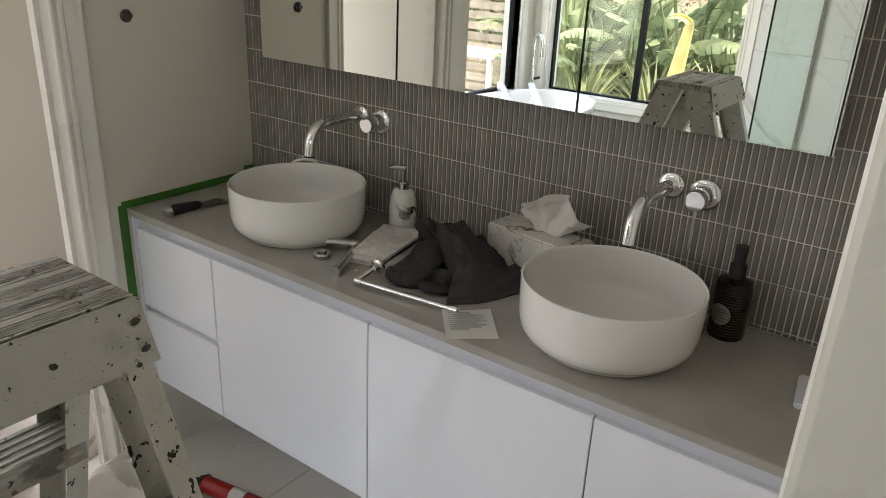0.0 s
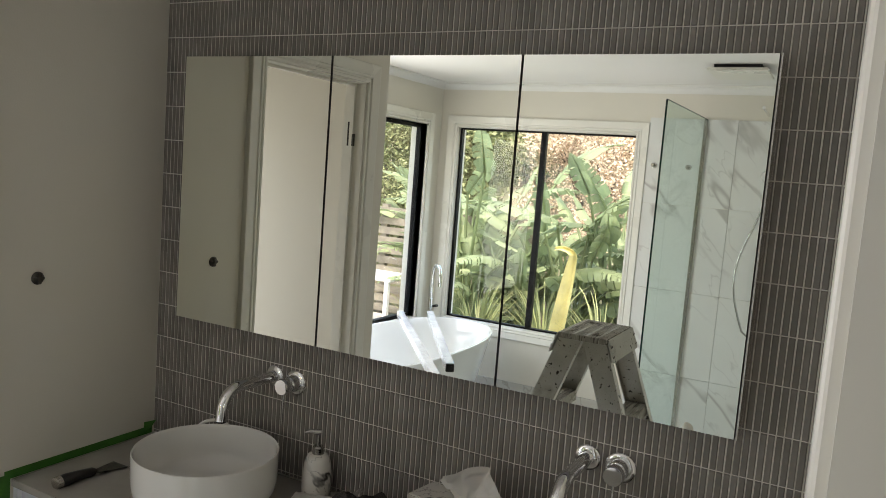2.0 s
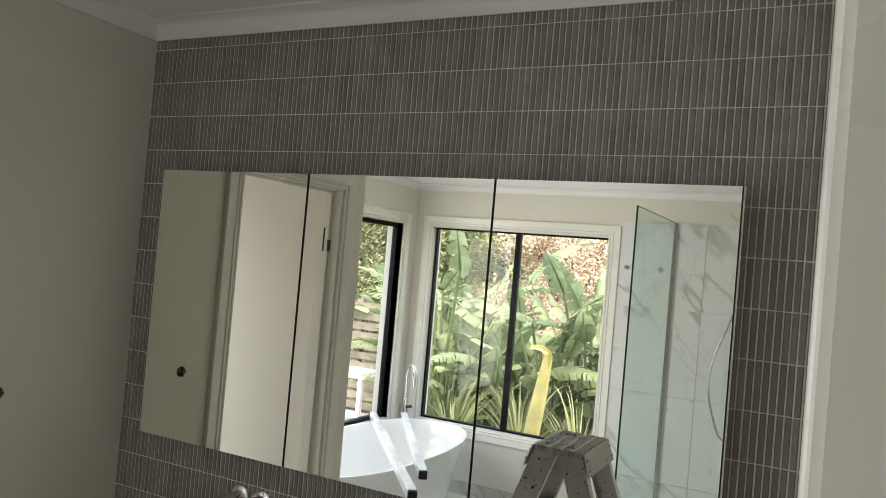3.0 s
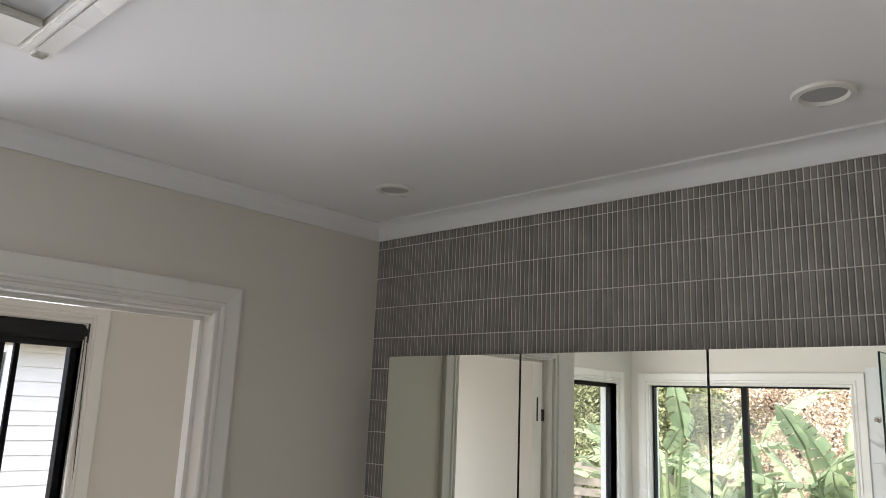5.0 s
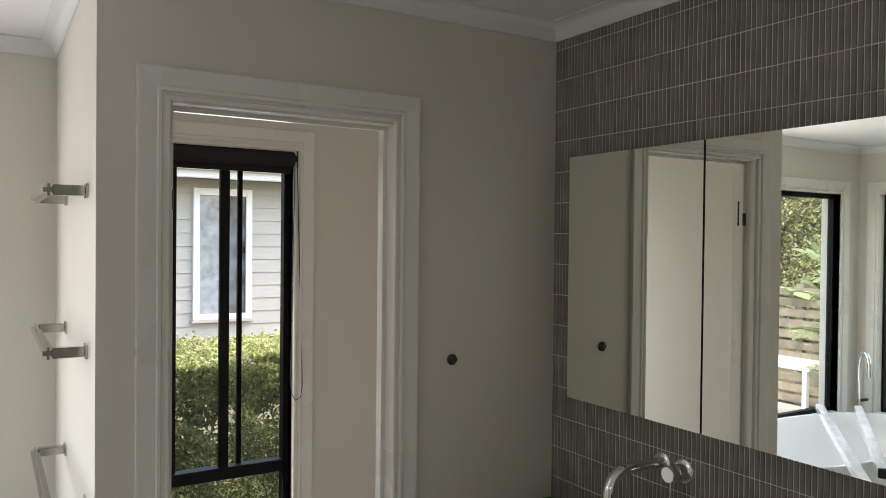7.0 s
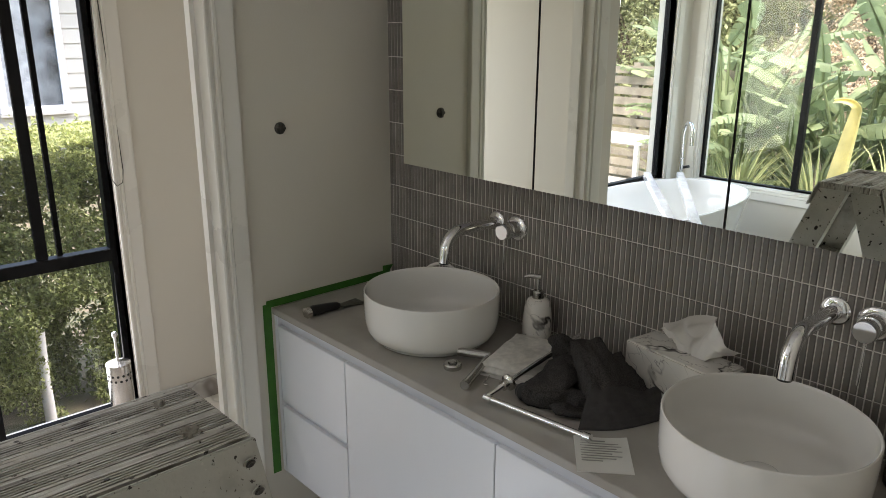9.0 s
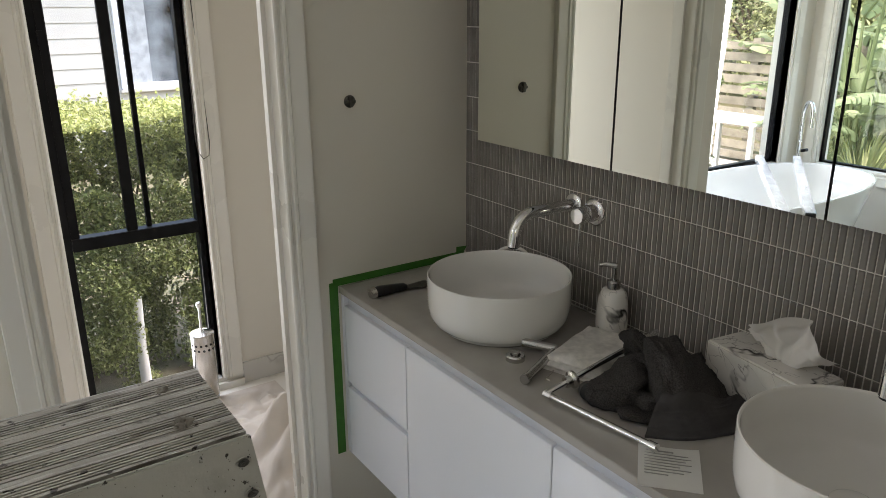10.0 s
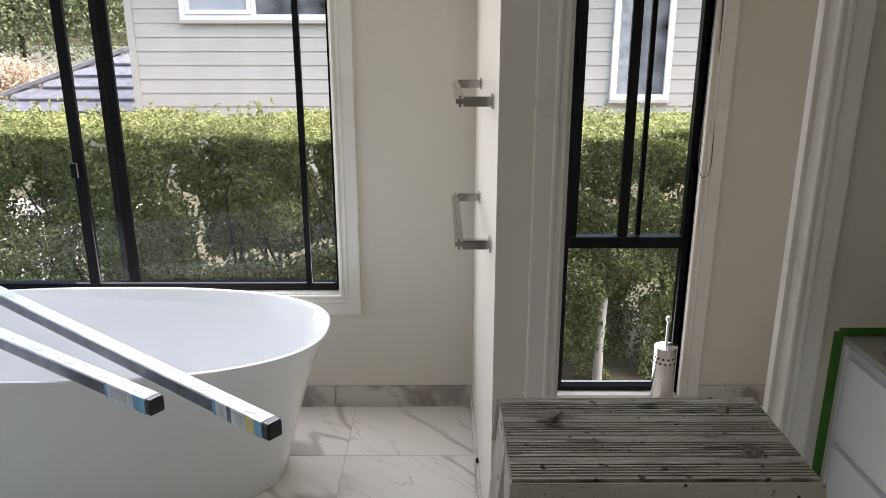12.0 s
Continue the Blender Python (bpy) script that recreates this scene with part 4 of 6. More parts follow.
part("fold", strap([(-0.050, 0.035, 0.060), (-0.062, -0.010, 0.066), (-0.052, -0.055, 0.052), (-0.075, -0.100, 0.036), (-0.082, -0.116, 0.024), (-0.050, -0.112, 0.016), (-0.010, -0.070, 0.016), (0.03, -0.05, 0.014)], [0.06, 0.085, 0.085, 0.060, 0.040, 0.045, 0.06, 0.05], 0.026, 2, 0.006), "towel", dt, smooth=True)
part("fold", strap([(-0.108, 0.055, 0.020), (-0.108, 0.040, 0.062), (-0.098, 0.022, 0.094), (-0.072, 0.016, 0.106)], [0.05, 0.07, 0.07, 0.05], 0.020, 3, 0.006), "towel", dt, smooth=True)
part("fold", strap([(-0.06, -0.02, 0.012), (-0.01, -0.06, 0.010), (0.04, -0.10, 0.008)], [0.10, 0.11, 0.08], 0.014, 5), "towel", dt, smooth=True)

# loose towel rail, a holder in pieces and a card
rl = thing("towel_rail", (0.832, -0.406, Z), "loose chrome towel rail lying on the countertop", "towel rail")
part("long_bar", tube(nb(), [(0, 0, 0.012), (0.246, 0.031, 0.010)], 0.0065, 14), "chrome", rl, smooth=True)
part("short_arm", tube(nb(), [(0.0, -0.004, 0.016), (-0.008, 0.330, 0.064)], 0.0065, 14), "chrome", rl, smooth=True)
for p, q in (((0.236, 0.0297, 0.010), (0.252, 0.0318, 0.010)), ((-0.008, -0.001, 0.012), (0.010, 0.001, 0.012))):
    part("end_cap", tube(nb(), [p, q], 0.009, 16), "chrome", rl, smooth=True)
part("wall_rose", lathe(nb(), [(0, 0), (0.019, 0), (0.019, 0.006), (0.012, 0.010), (0.012, 0.022), (0, 0.022)], 28, pose(-0.002, 0.072, 0.026, 98, 0, -2)), "steel", rl, smooth=True)
part("second_rose", lathe(nb(), [(0, 0), (0.019, 0), (0.019, 0.014), (0.010, 0.016), (0, 0.016)], 28, pose(0.040, 0.070, 0.020, 80, 0, 60)), "blackp", rl, smooth=True)

hd = thing("paper_holder", (0.700, -0.311, Z), "brushed steel paper holder arm lying in pieces", "paper holder")
part("arm", tube(nb(), [(-0.072, 0.012, 0.022), (-0.002, 0.048, 0.022)], 0.0105, 18), "satin", hd, smooth=True)
part("roll_bar", tube(nb(), [(0.0, 0.040, 0.018), (0.054, -0.088, 0.0105)], 0.0098, 18), "satin", hd, smooth=True)
part("end_cap", tube(nb(), [(0.051, -0.080, 0.0115), (0.055, -0.092, 0.0115)], 0.0115, 18), "satin", hd, smooth=True)
dc = thing("cover_disc", (0.652, -0.342, Z), "loose brushed steel cover rose on the countertop", "cover rose")
part("disc", lathe(nb(), [(0.0, 0.0), (0.022, 0.0), (0.0225, 0.010), (0.020, 0.013), (0.012, 0.013), (0.011, 0.004), (0, 0.004)], 32), "satin", dc, smooth=True)
part("stem", lathe(nb(), [(0, 0.003), (0.010, 0.003), (0.010, 0.018), (0.007, 0.020), (0, 0.020)], 24), "satin", dc, smooth=True)
ak = thing("allen_key", (0.762, -0.335, Z), "small bent steel hex key", "hex key")
part("rod", tube(nb(), [(-0.02, 0.03, 0.002), (0.0, -0.012, 0.002), (0.004, -0.016, 0.002), (0.013, -0.013, 0.002)], 0.0016, 6), "steel", ak)

cd = thing("printed_card", (1.127, -0.392, Z), "small white instruction card with lines of fine print", "card", rz=41)
part("card", sheet(8, 8, lambda a, b: ((a - 0.5) * 0.105, (b - 0.5) * 0.125, 0.0012 + 0.004 * abs(a - 0.5) ** 2 * 4 * b), close=0.0004), "paper", cd)
for i in range(9):
    bm = nb()
    box(bm, -0.042, -0.042 + (0.05, 0.075, 0.08, 0.07, 0.08, 0.06, 0.078, 0.066, 0.04)[i], 0.045 - i * 0.0088, 0.0465 - i * 0.0088 + (0.001 if i == 0 else 0), 0.0018, 0.0052 - 0.002)
    part("print_line", bm, "ink", cd)

ol = thing("power_outlet", (1.762, -0.212, Z), "white power outlet plate lying loose on the countertop", "outlet", rz=8)
bm = nb()
box(bm, -0.036, 0.036, -0.058, 0.058, 0, 0.011, 0.003)
part("plate", bm, "wframe", ol)
for y in (-0.03, 0.03):
    bm = nb()
    box(bm, -0.012, 0.004, y - 0.010, y + 0.010, 0.011, 0.0125, 0.001)
    part("switch", bm, "shade", ol)

# ---- on the partition: towel rails ----
for z in (1.835, 1.432, 1.045):
    o = thing("wall_towel_rail", (-0.455, NIB, z), "square chrome towel rail on the partition wall", "towel rail", "rails on the partition")
    for x in (-0.285, 0.285):
        bm = nb()
        box(bm, x - 0.024, x + 0.024, -0.006, 0, -0.018, 0.018, 0.001)
        part("plate", bm, "satin", o)
        bm = nb()
        box(bm, x - 0.013, x + 0.013, -0.080, -0.006, -0.013, 0.013, 0.003)
        part("arm", bm, "satin", o)
    bm = nb()
    box(bm, -0.298, 0.298, -0.099, -0.075, -0.015, 0.015, 0.009)
    part("rail", bm, "satin", o)

# ---- toilet roll and brush ----
wc = thing("toilet", (-0.62, 0.10, 0.0), "white ceramic close-coupled toilet with its seat down", "toilet")


def pan_ring(bm, w, front, back, z, seg=40):
    """An egg-shaped ring, rounder towards the back."""
    row = []
    for i in range(seg):
        t_ = 2 * math.pi * i / seg
        cy = math.sin(t_)
        row.append(bm.verts.new((w * math.cos(t_), (back if cy > 0 else front) * cy, z)))
    return row


def ringed(rows):
    bm = nb()
    rr = [pan_ring(bm, *q) for q in rows]
    for p_, q_ in zip(rr, rr[1:]):
        for i in range(len(p_)):
            bm.faces.new((p_[i], p_[(i + 1) % len(p_)], q_[(i + 1) % len(p_)], q_[i]))
    bm.faces.new(rr[0])
    bm.faces.new(rr[-1])
    return bm


part("pan", ringed([(0.11, 0.22, 0.20, 0.0), (0.105, 0.21, 0.20, 0.06), (0.12, 0.25, 0.20, 0.20), (0.165, 0.34, 0.21, 0.33), (0.18, 0.365, 0.22, 0.385), (0.178, 0.362, 0.22, 0.395), (0.14, 0.32, 0.18, 0.396)]), "ceramic", wc, smooth=True)
part("seat", ringed([(0.178, 0.368, 0.215, 0.398), (0.188, 0.378, 0.22, 0.402), (0.188, 0.378, 0.22, 0.414), (0.182, 0.370, 0.216, 0.418), (0.188, 0.376, 0.22, 0.422), (0.186, 0.374, 0.22, 0.436), (0.172, 0.355, 0.205, 0.442)]), "ceramic", wc, smooth=True)
bm = nb()
box(bm, -0.19, 0.19, 0.165, 0.345, 0.38, 0.80, 0.02)
part("cistern", bm, "ceramic", wc, smooth=True)
bm = nb()
box(bm, -0.197, 0.197, 0.158, 0.349, 0.80, 0.835, 0.01)
part("cistern_lid", bm, "ceramic", wc, smooth=True)
part("flush_button", lathe(nb(), [(0, 0.835), (0.022, 0.835), (0.022, 0.840), (0, 0.841)], 24, pose(0, 0.25, 0)), "chrome", wc)
tbz = thing("toilet_brush", (-1.10, -0.560, 0.0), "stainless toilet brush in a perforated steel holder", "toilet brush")
part("holder", lathe(nb(), [(0, 0.030), (0.045, 0.030), (0.047, 0.034), (0.047, 0.31), (0.044, 0.312), (0.044, 0.30), (0, 0.30)], 36), "steel", tbz, smooth=True)
part("foot", lathe(nb(), [(0, 0.0), (0.044, 0.0), (0.045, 0.031), (0, 0.031)], 30), "wframe", tbz)
part("lid", lathe(nb(), [(0, 0.311), (0.048, 0.311), (0.048, 0.316), (0.02, 0.325), (0.008, 0.33), (0, 0.33)], 36), "steel", tbz, smooth=True)
part("handle", tube(nb(), [(0, 0, 0.326), (0, 0, 0.43)], 0.0055, 12), "chrome", tbz, smooth=True)
part("knob", lathe(nb(), [(0, 0.425), (0.009, 0.43), (0.012, 0.44), (0.009, 0.45), (0, 0.454)], 20), "chrome", tbz, smooth=True)
for r in range(2):
    for i in range(14):
        a = 2 * math.pi * (i + r * 0.5) / 14
        ob = part("hole", lathe(nb(), [(0, 0.0), (0.0052, 0.0), (0.0052, 0.0008), (0, 0.0008)], 10, pose(0.0468 * math.cos(a), 0.0468 * math.sin(a), 0.272 - r * 0.022, 0, 90, math.degrees(a))), "blackp", tbz)

# ---- stepladder ----
ld = thing("stepladder", (1.046, -1.281, 0), "old paint-splattered double-sided aluminium stepladder", "stepladder")
TZ = 1.18
bm = nb()
# ribbed platform tread
# four extruded strips: a flat edge, fine grooves, a flat edge and a deep joint
strip = (14, 2.4, 3.0, 2.4, 3.0, 2.4, 3.0, 2.4, 3.0, 2.4, 5, 2.2)
widths = (strip * 4)[:-1]
xr = -0.086
unit = 0.172 / sum(widths)
line = [(xr, TZ - 0.020)]
for i, wd in enumerate(widths):
    h = TZ - (0.0005 if i % 2 == 0 else 0.0085 if i % 12 == 11 else 0.0045)
    line += [(xr, h), (xr + wd * unit, h)]
    xr += wd * unit
line.append((xr, TZ - 0.020))
ends = [[bm.verts.new((x, y, z)) for x, z in line] for y in (-0.160, 0.160)]
for i in range(len(line)):
    j = (i + 1) % len(line)
    bm.faces.new((ends[0][i], ends[0][j], ends[1][j], ends[1][i]))
for e_ in ends:
    bm.faces.new(e_)
part("platform", bm, "tread", ld)
LEAN = 0.345
for s in (-1, 1):
    # side rail of the platform, leaning out with the legs
    bm = nb()
    rim = [(0.0885, 0.161, TZ - 0.002), (0.0885 + LEAN * 0.076, 0.1655, TZ - 0.078)]
    rows = []
    for px_, py_, pz_ in rim:
        rows.append([bm.verts.new((s * (px_ + dx), dy, pz_)) for dx, dy in ((0, -py_), (0.005, -py_ - 0.002), (0.005, py_ + 0.002), (0, py_))])
    for i in range(4):
        j = (i + 1) % 4
        bm.faces.new((rows[0][i], rows[0][j], rows[1][j], rows[1][i]))
    bm.faces.new(rows[0])
    bm.faces.new(rows[1])
    bmesh.ops.bevel(bm, geom=bm.edges[:], offset=0.0014, segments=2, affect="EDGES")
    part("apron", bm, "alupaint", ld, "pale scuffed side rail")
SPREAD = 0.40
for s in (-1, 1):
    for t in (-1, 1):
        top, foot = Vector((s * 0.0455, t * 0.158, TZ - 0.021)), Vector((s * (0.0455 + SPREAD), t * 0.207, 0.025))
        d = foot - top
        bm = nb()
        # channel-section leg: a wide web and two flanges turned inwards
        chan = ((-0.042, 0.0015), (0.042, 0.0015), (0.042, -0.032), (0.039, -0.032), (0.039, -0.0015), (-0.039, -0.0015), (-0.039, -0.032), (-0.042, -0.032))
        loft = [[bm.verts.new((p_.x + ax, p_.y + ay * t, p_.z)) for ax, ay in chan] for p_ in (top, foot)]
        for i in range(8):
            bm.faces.new((loft[0][i], loft[0][(i + 1) % 8], loft[1][(i + 1) % 8], loft[1][i]))
        for e_ in loft:
            bm.faces.new(e_)
        leg = part("leg", bm, "alu", ld)
        bm = nb()
        box(bm, foot.x - 0.044, foot.x + 0.044, foot.y - 0.020, foot.y + 0.020, 0.0, 0.045, 0.004)
        part("rubber_foot", bm, "blackp", leg)
    for k, z in enumerate((0.30, 0.60, 0.89)):
        f = (TZ - 0.021 - z) / (TZ - 0.046)
        x, y = s * (0.0455 + SPREAD * f), 0.155 + 0.049 * f
        bm = nb()
        line = [(x - 0.0385, z - 0.040), (x - 0.0385, z)]
        for j in range(9):
            u0, hh = x - 0.0385 + j * 0.077 / 9, (0.0022 if j % 2 == 0 else 0.0)
            line += [(u0, z + hh), (u0 + 0.077 / 9, z + hh)]
        line += [(x + 0.0385, z - 0.040), (x + 0.035, z - 0.040), (x + 0.035, z - 0.006), (x - 0.035, z - 0.006), (x - 0.035, z - 0.040)]
        ends = [[bm.verts.new((lx, ly, lz)) for lx, lz in line] for ly in (-y, y)]
        for i in range(len(line)):
            j = (i + 1) % len(line)
            bm.faces.new((ends[0][i], ends[0][j], ends[1][j], ends[1][i]))
        for e_ in ends:
            bm.faces.new(e_)
        part("step", bm, "tread", ld)
        for t in (-1, 1):
            for q in (0.012, 0.028):
                part("rivet", lathe(nb(), [(0, 0), (0.006, 0), (0.007, 0.0012), (0.004, 0.0025), (0, 0.0025)], 14, pose(x + s * 0.042, t * (y - 0.012), z - q, 0, 90 * s)), "alu", ld, smooth=True)
for s in (-1, 1):
    for t in (-1, 1):
        for z, x in ((TZ - 0.026, 0.0), (TZ - 0.058, 0.003)):
            part("rivet", lathe(nb(), [(0, 0.0008), (0.0052, 0.0008), (0.0062, 0.0020), (0.0040, 0.0034), (0.0022, 0.0024), (0, 0.0030)], 16, pose(s * (0.0938 + LEAN * (TZ - 0.002 - z)), t * (0.149 + x), z, 0, (90 + 19) * s)), "zinc", ld, smooth=True)
            part("washer", lathe(nb(), [(0, 0), (0.0088, 0), (0.0088, 0.0009), (0, 0.0009)], 18, pose(s * (0.0938 + LEAN * (TZ - 0.002 - z)), t * (0.149 + x), z, 0, (90 + 19) * s)), "alu", ld)
part("spreader", tube(nb(), [(-0.22, 0.165, 0.55), (0.22, 0.165, 0.55)], 0.005, 8), "alu", ld)
part("spreader", tube(nb(), [(-0.22, -0.165, 0.55), (0.22, -0.165, 0.55)], 0.005, 8), "alu", ld)
for (x, y, r0, m_) in ((0.034, 0.108, 0.011, "earth"), (-0.045, -0.095, 0.010, "earth"), (-0.055, 0.11, 0.007, "earth")):
    bm = nb()
    bmesh.ops.create_icosphere(bm, subdivisions=3, radius=r0 * 0.9)
    for v_ in bm.verts:
        f_ = 1 + 0.9 * noise.noise((v_.co.x * 160 + x * 50, v_.co.y * 160, v_.co.z * 160))
        v_.co = Vector((v_.co.x * f_ + x, v_.co.y * f_ + y, TZ + v_.co.z * f_ * 0.45))
    part("glue_blob", bm, "fence", ld, "dried brown glue lump")

# ---- drop sheet and caulking gun ----
ds = thing("drop_sheet", (-0.22, -0.72, 0.0), "crumpled cream canvas drop sheet on the floor", "drop sheet")


def canvas(a, b):
    X = -1.10 + 1.50 * a
    s0 = 1 / (1 + math.exp(-(X + 0.17) * 60))
    s1 = 1 / (1 + math.exp(-(X - 0.05) * 60))
    yhi = -0.262 - 0.410 * s0 + 0.20 * s1
    Y = -1.185 + (yhi + 1.185) * b
    f = noise.noise((X * 4, Y * 4, 0.5))
    k = math.exp(-(((X + 0.42) / 0.24) ** 2 + ((Y + 0.43) / 0.13) ** 2)) * (1 - s0)
    z = 0.010 + 0.060 * (1 - abs(noise.noise((X * 5 + 1.5 * f, Y * 3.5, 2))) * 2.2) ** 2 * 0.6 + 0.030 * abs(noise.noise((X * 11 + f, Y * 12, 4))) + 0.30 * k * (0.75 + 0.45 * math.sin(X * 34 + 3 * f) * 0.5 + 0.3 * noise.noise((X * 9, Y * 9, 7))) + 0.010 * noise.noise((X * 20, Y * 20, 3))
    z += 0.15 * math.exp(-((X - 0.05) / 0.06) ** 2 - ((Y + 0.58) / 0.12) ** 2) * (0.8 + 0.4 * noise.noise((X * 14, Y * 14, 5)))
    z *= min(1, min(a, 1 - a) * 16, b * 16, (1 - b) * 10 + 0.15)
    return (X + 0.22, Y + 0.72 + 0.02 * noise.noise((X * 5, 2, 2)) * (1 - b) * b, max(0.004, z))


part("canvas", sheet(120, 80, canvas), "canvas", ds, smooth=True)
cg = thing("caulking_gun", (0.35, -0.455, 0.0), "red caulking gun lying on the floor", "caulking gun", rz=10)
part("barrel", tube(nb(), [(-0.085, 0, 0.032), (0.13, 0, 0.032)], 0.026, 24), "red", cg, smooth=True)
part("nose_cap", tube(nb(), [(-0.105, 0, 0.032), (-0.085, 0, 0.032)], [0.020, 0.029], 24), "blackp", cg, smooth=True)
part("nozzle", tube(nb(), [(-0.135, 0, 0.030), (-0.105, 0, 0.032)], [0.006, 0.012], 14), "blackp", cg, smooth=True)
bm = nb()
box(bm, 0.13, 0.17, -0.012, 0.012, -0.0 + 0.006, 0.06, 0.004)
part("grip", bm, "red", cg)
part("rod", tube(nb(), [(0.13, 0, 0.034), (0.30, 0, 0.034)], 0.004, 8), "steel", cg)
part("label_band", tube(nb(), [(0.02, 0, 0.032), (0.07, 0, 0.032)], 0.0265, 24, False), "paper", cg, "torn white paper label", True)

# ---- bath ----
bt = thing("bathtub", (-0.680, -2.83, 0.0), "white freestanding oval bathtub under the window", "bathtub")
AX, AY = 0.428, 0.918


def oval(bm, rings, seg=96, ex=2.45):
    rows = []
    for sx, sy, z in rings:
        row = []
        for i in range(seg):
            t = 2 * math.pi * i / seg
            cx, cy = math.cos(t), math.sin(t)
            row.append(bm.verts.new((math.copysign(abs(cx) ** (2 / ex), cx) * sx, math.copysign(abs(cy) ** (2 / ex), cy) * sy, z)))
        rows.append(row)
    for a, b in zip(rows, rows[1:]):
        for i in range(seg):
            j = (i + 1) % seg
            bm.faces.new((a[i], a[j], b[j], b[i]))
    bm.faces.new(rows[0])
    bm.faces.new(rows[-1])
    return bm


prof = [(0.70, 0.79, 0.0), (0.72, 0.80, 0.01), (0.775, 0.83, 0.12), (0.84, 0.87, 0.26), (0.91, 0.92, 0.40), (0.965, 0.965, 0.51), (0.993, 0.995, 0.566), (1.0, 1.0, 0.577), (0.998, 0.999, 0.582), (0.985, 0.993, 0.584),
        (0.965, 0.983, 0.582), (0.95, 0.975, 0.572), (0.90, 0.94, 0.48), (0.84, 0.89, 0.34), (0.77, 0.83, 0.20), (0.68, 0.77, 0.14), (0.45, 0.6, 0.12)]
part("shell", oval(nb(), [(AX * a, AY * b, z) for a, b, z in prof]), "bath", bt, smooth=True)
bf = thing("bath_filler", (-1.06, -3.84, 0.0), "tall chrome floor-standing bath spout", "bath tap")
part("pipe", tube(nb(), [(0, 0, 0.0), (0, 0, 0.5), (0, 0, 0.86)] + arc((0.05, 0.03, 0.88), (-0.05, -0.03, 0), (0, 0, 0.085), 10, 175, 9) + [(0.10, 0.06, 0.80)], 0.014, 16), "chrome", bf, smooth=True)
part("floor_flange", lathe(nb(), [(0, 0), (0.045, 0), (0.045, 0.006), (0.02, 0.012), (0, 0.012)], 30), "chrome", bf, smooth=True)
part("mixer_lever", tube(nb(), [(0.0, 0, 0.62), (0.07, 0.02, 0.64)], 0.011, 14), "blackp", bf, "black wrapped mixer lever", True)
part("hand_shower", tube(nb(), [(0.03, 0.05, 0.52), (0.035, 0.06, 0.70)], [0.009, 0.012], 14), "chrome", bf, smooth=True)


def tube_pack(p, q, bands):
    o = thing("trim_length", p, "plastic-wrapped white square trim length with a black end cap", "trim length", "lengths lying across the bath")
    d = Vector(q) - Vector(p)
    bm = nb()
    bar(bm, d * 0.014, d, 0.048, 0.048, 0.002)
    part("length", bm, "wrap", o)
    bm = nb()
    bar(bm, d * 0.0, d * 0.014, 0.0475, 0.0475, 0.003)
    part("end_cap", bm, "blackp", o)
    u = d.normalized()
    sd_ = Vector((0, 0, 1)).cross(u).normalized()
    # printed label on the outer side only, then a dark see-through side
    for a, b, m_ in bands:
        bm = nb()
        bar(bm, d * a + sd_ * 0.0242, d * b + sd_ * 0.0242, 0.0016, 0.0465)
        part("label_band", bm, m_, o, "printed product label")
        if m_ == "plabel_w":
            for k in range(5):
                bm = nb()
                h_ = 0.014 - k * 0.007
                bar(bm, d * (a + 0.006) + sd_ * 0.0252 + Vector((0, 0, h_)), d * (b - 0.006 - 0.004 * (k % 2)) + sd_ * 0.0252 + Vector((0, 0, h_)), 0.0006, 0.0022)
                part("print_line", bm, "ink", o)
    end = bands[-1][1]
    bm = nb()
    bar(bm, d * end + sd_ * 0.0242, d * 0.97 + sd_ * 0.0242, 0.0014, 0.036)
    part("dark_side", bm, "plabel_d", o, "dark grey side seen through the wrap")
    bm = nb()
    for k in range(26):
        u0 = 0.03 + 0.036 * k
        bar(bm, d * u0 + Vector((0, 0, 0.0243)) + sd_ * 0.012 * math.sin(k * 2.1), d * (u0 + 0.028) + Vector((0, 0, 0.0246)) + sd_ * 0.014 * math.sin(k * 2.1 + 1), 0.0016, 0.0016)
    part("wrap_crease", bm, "wrap", o, "crinkled clear wrap")


M["wrap"] = mat("clear_wrapped_white", (0.80, 0.81, 0.86), 0.16, var=0.10, scale=9, bump=0.7, bscale=24, coat=0.8)
M["plabel_w"] = mat("label_white", (0.62, 0.64, 0.68), 0.35, var=0.12, scale=18)
M["plabel_b"] = mat("label_blue", (0.16, 0.42, 0.62), 0.35, var=0.12, scale=18)
M["plabel_y"] = mat("label_yellow", (0.70, 0.60, 0.22), 0.35, var=0.12, scale=18)
M["plabel_d"] = mat("dark_slot", (0.10, 0.11, 0.13), 0.3, var=0.3, scale=14)
tube_pack((0.070, -1.945, 0.610), (-1.09, -3.42, 0.610), ((0.014, 0.030, "plabel_b"), (0.030, 0.050, "plabel_y"), (0.050, 0.082, "plabel_w"), (0.082, 0.092, "plabel_d"), (0.092, 0.118, "plabel_w"), (0.118, 0.126, "plabel_b")))
tube_pack((-0.062, -2.300, 0.610), (-0.93, -3.60, 0.610), ((0.014, 0.048, "plabel_b"), (0.048, 0.062, "plabel_w"), (0.062, 0.125, "plabel_w"), (0.125, 0.133, "plabel_b")))

# ---- shower ----
sg = thing("shower_screen", (0, 0, 0), "frameless green-tinted glass shower screen", "shower screen")
bm = nb()
p, q = Vector((0.865, -2.85)), Vector((0.892, YB + 0.012))
bm.faces.new([bm.verts.new((a.x, a.y, z)) for a, z in ((p, 0.012), (q, 0.012), (q, 2.2), (p, 2.2))])
g = part("pane", bm, "sglass", sg)
g.visible_shadow = False
bm = nb()
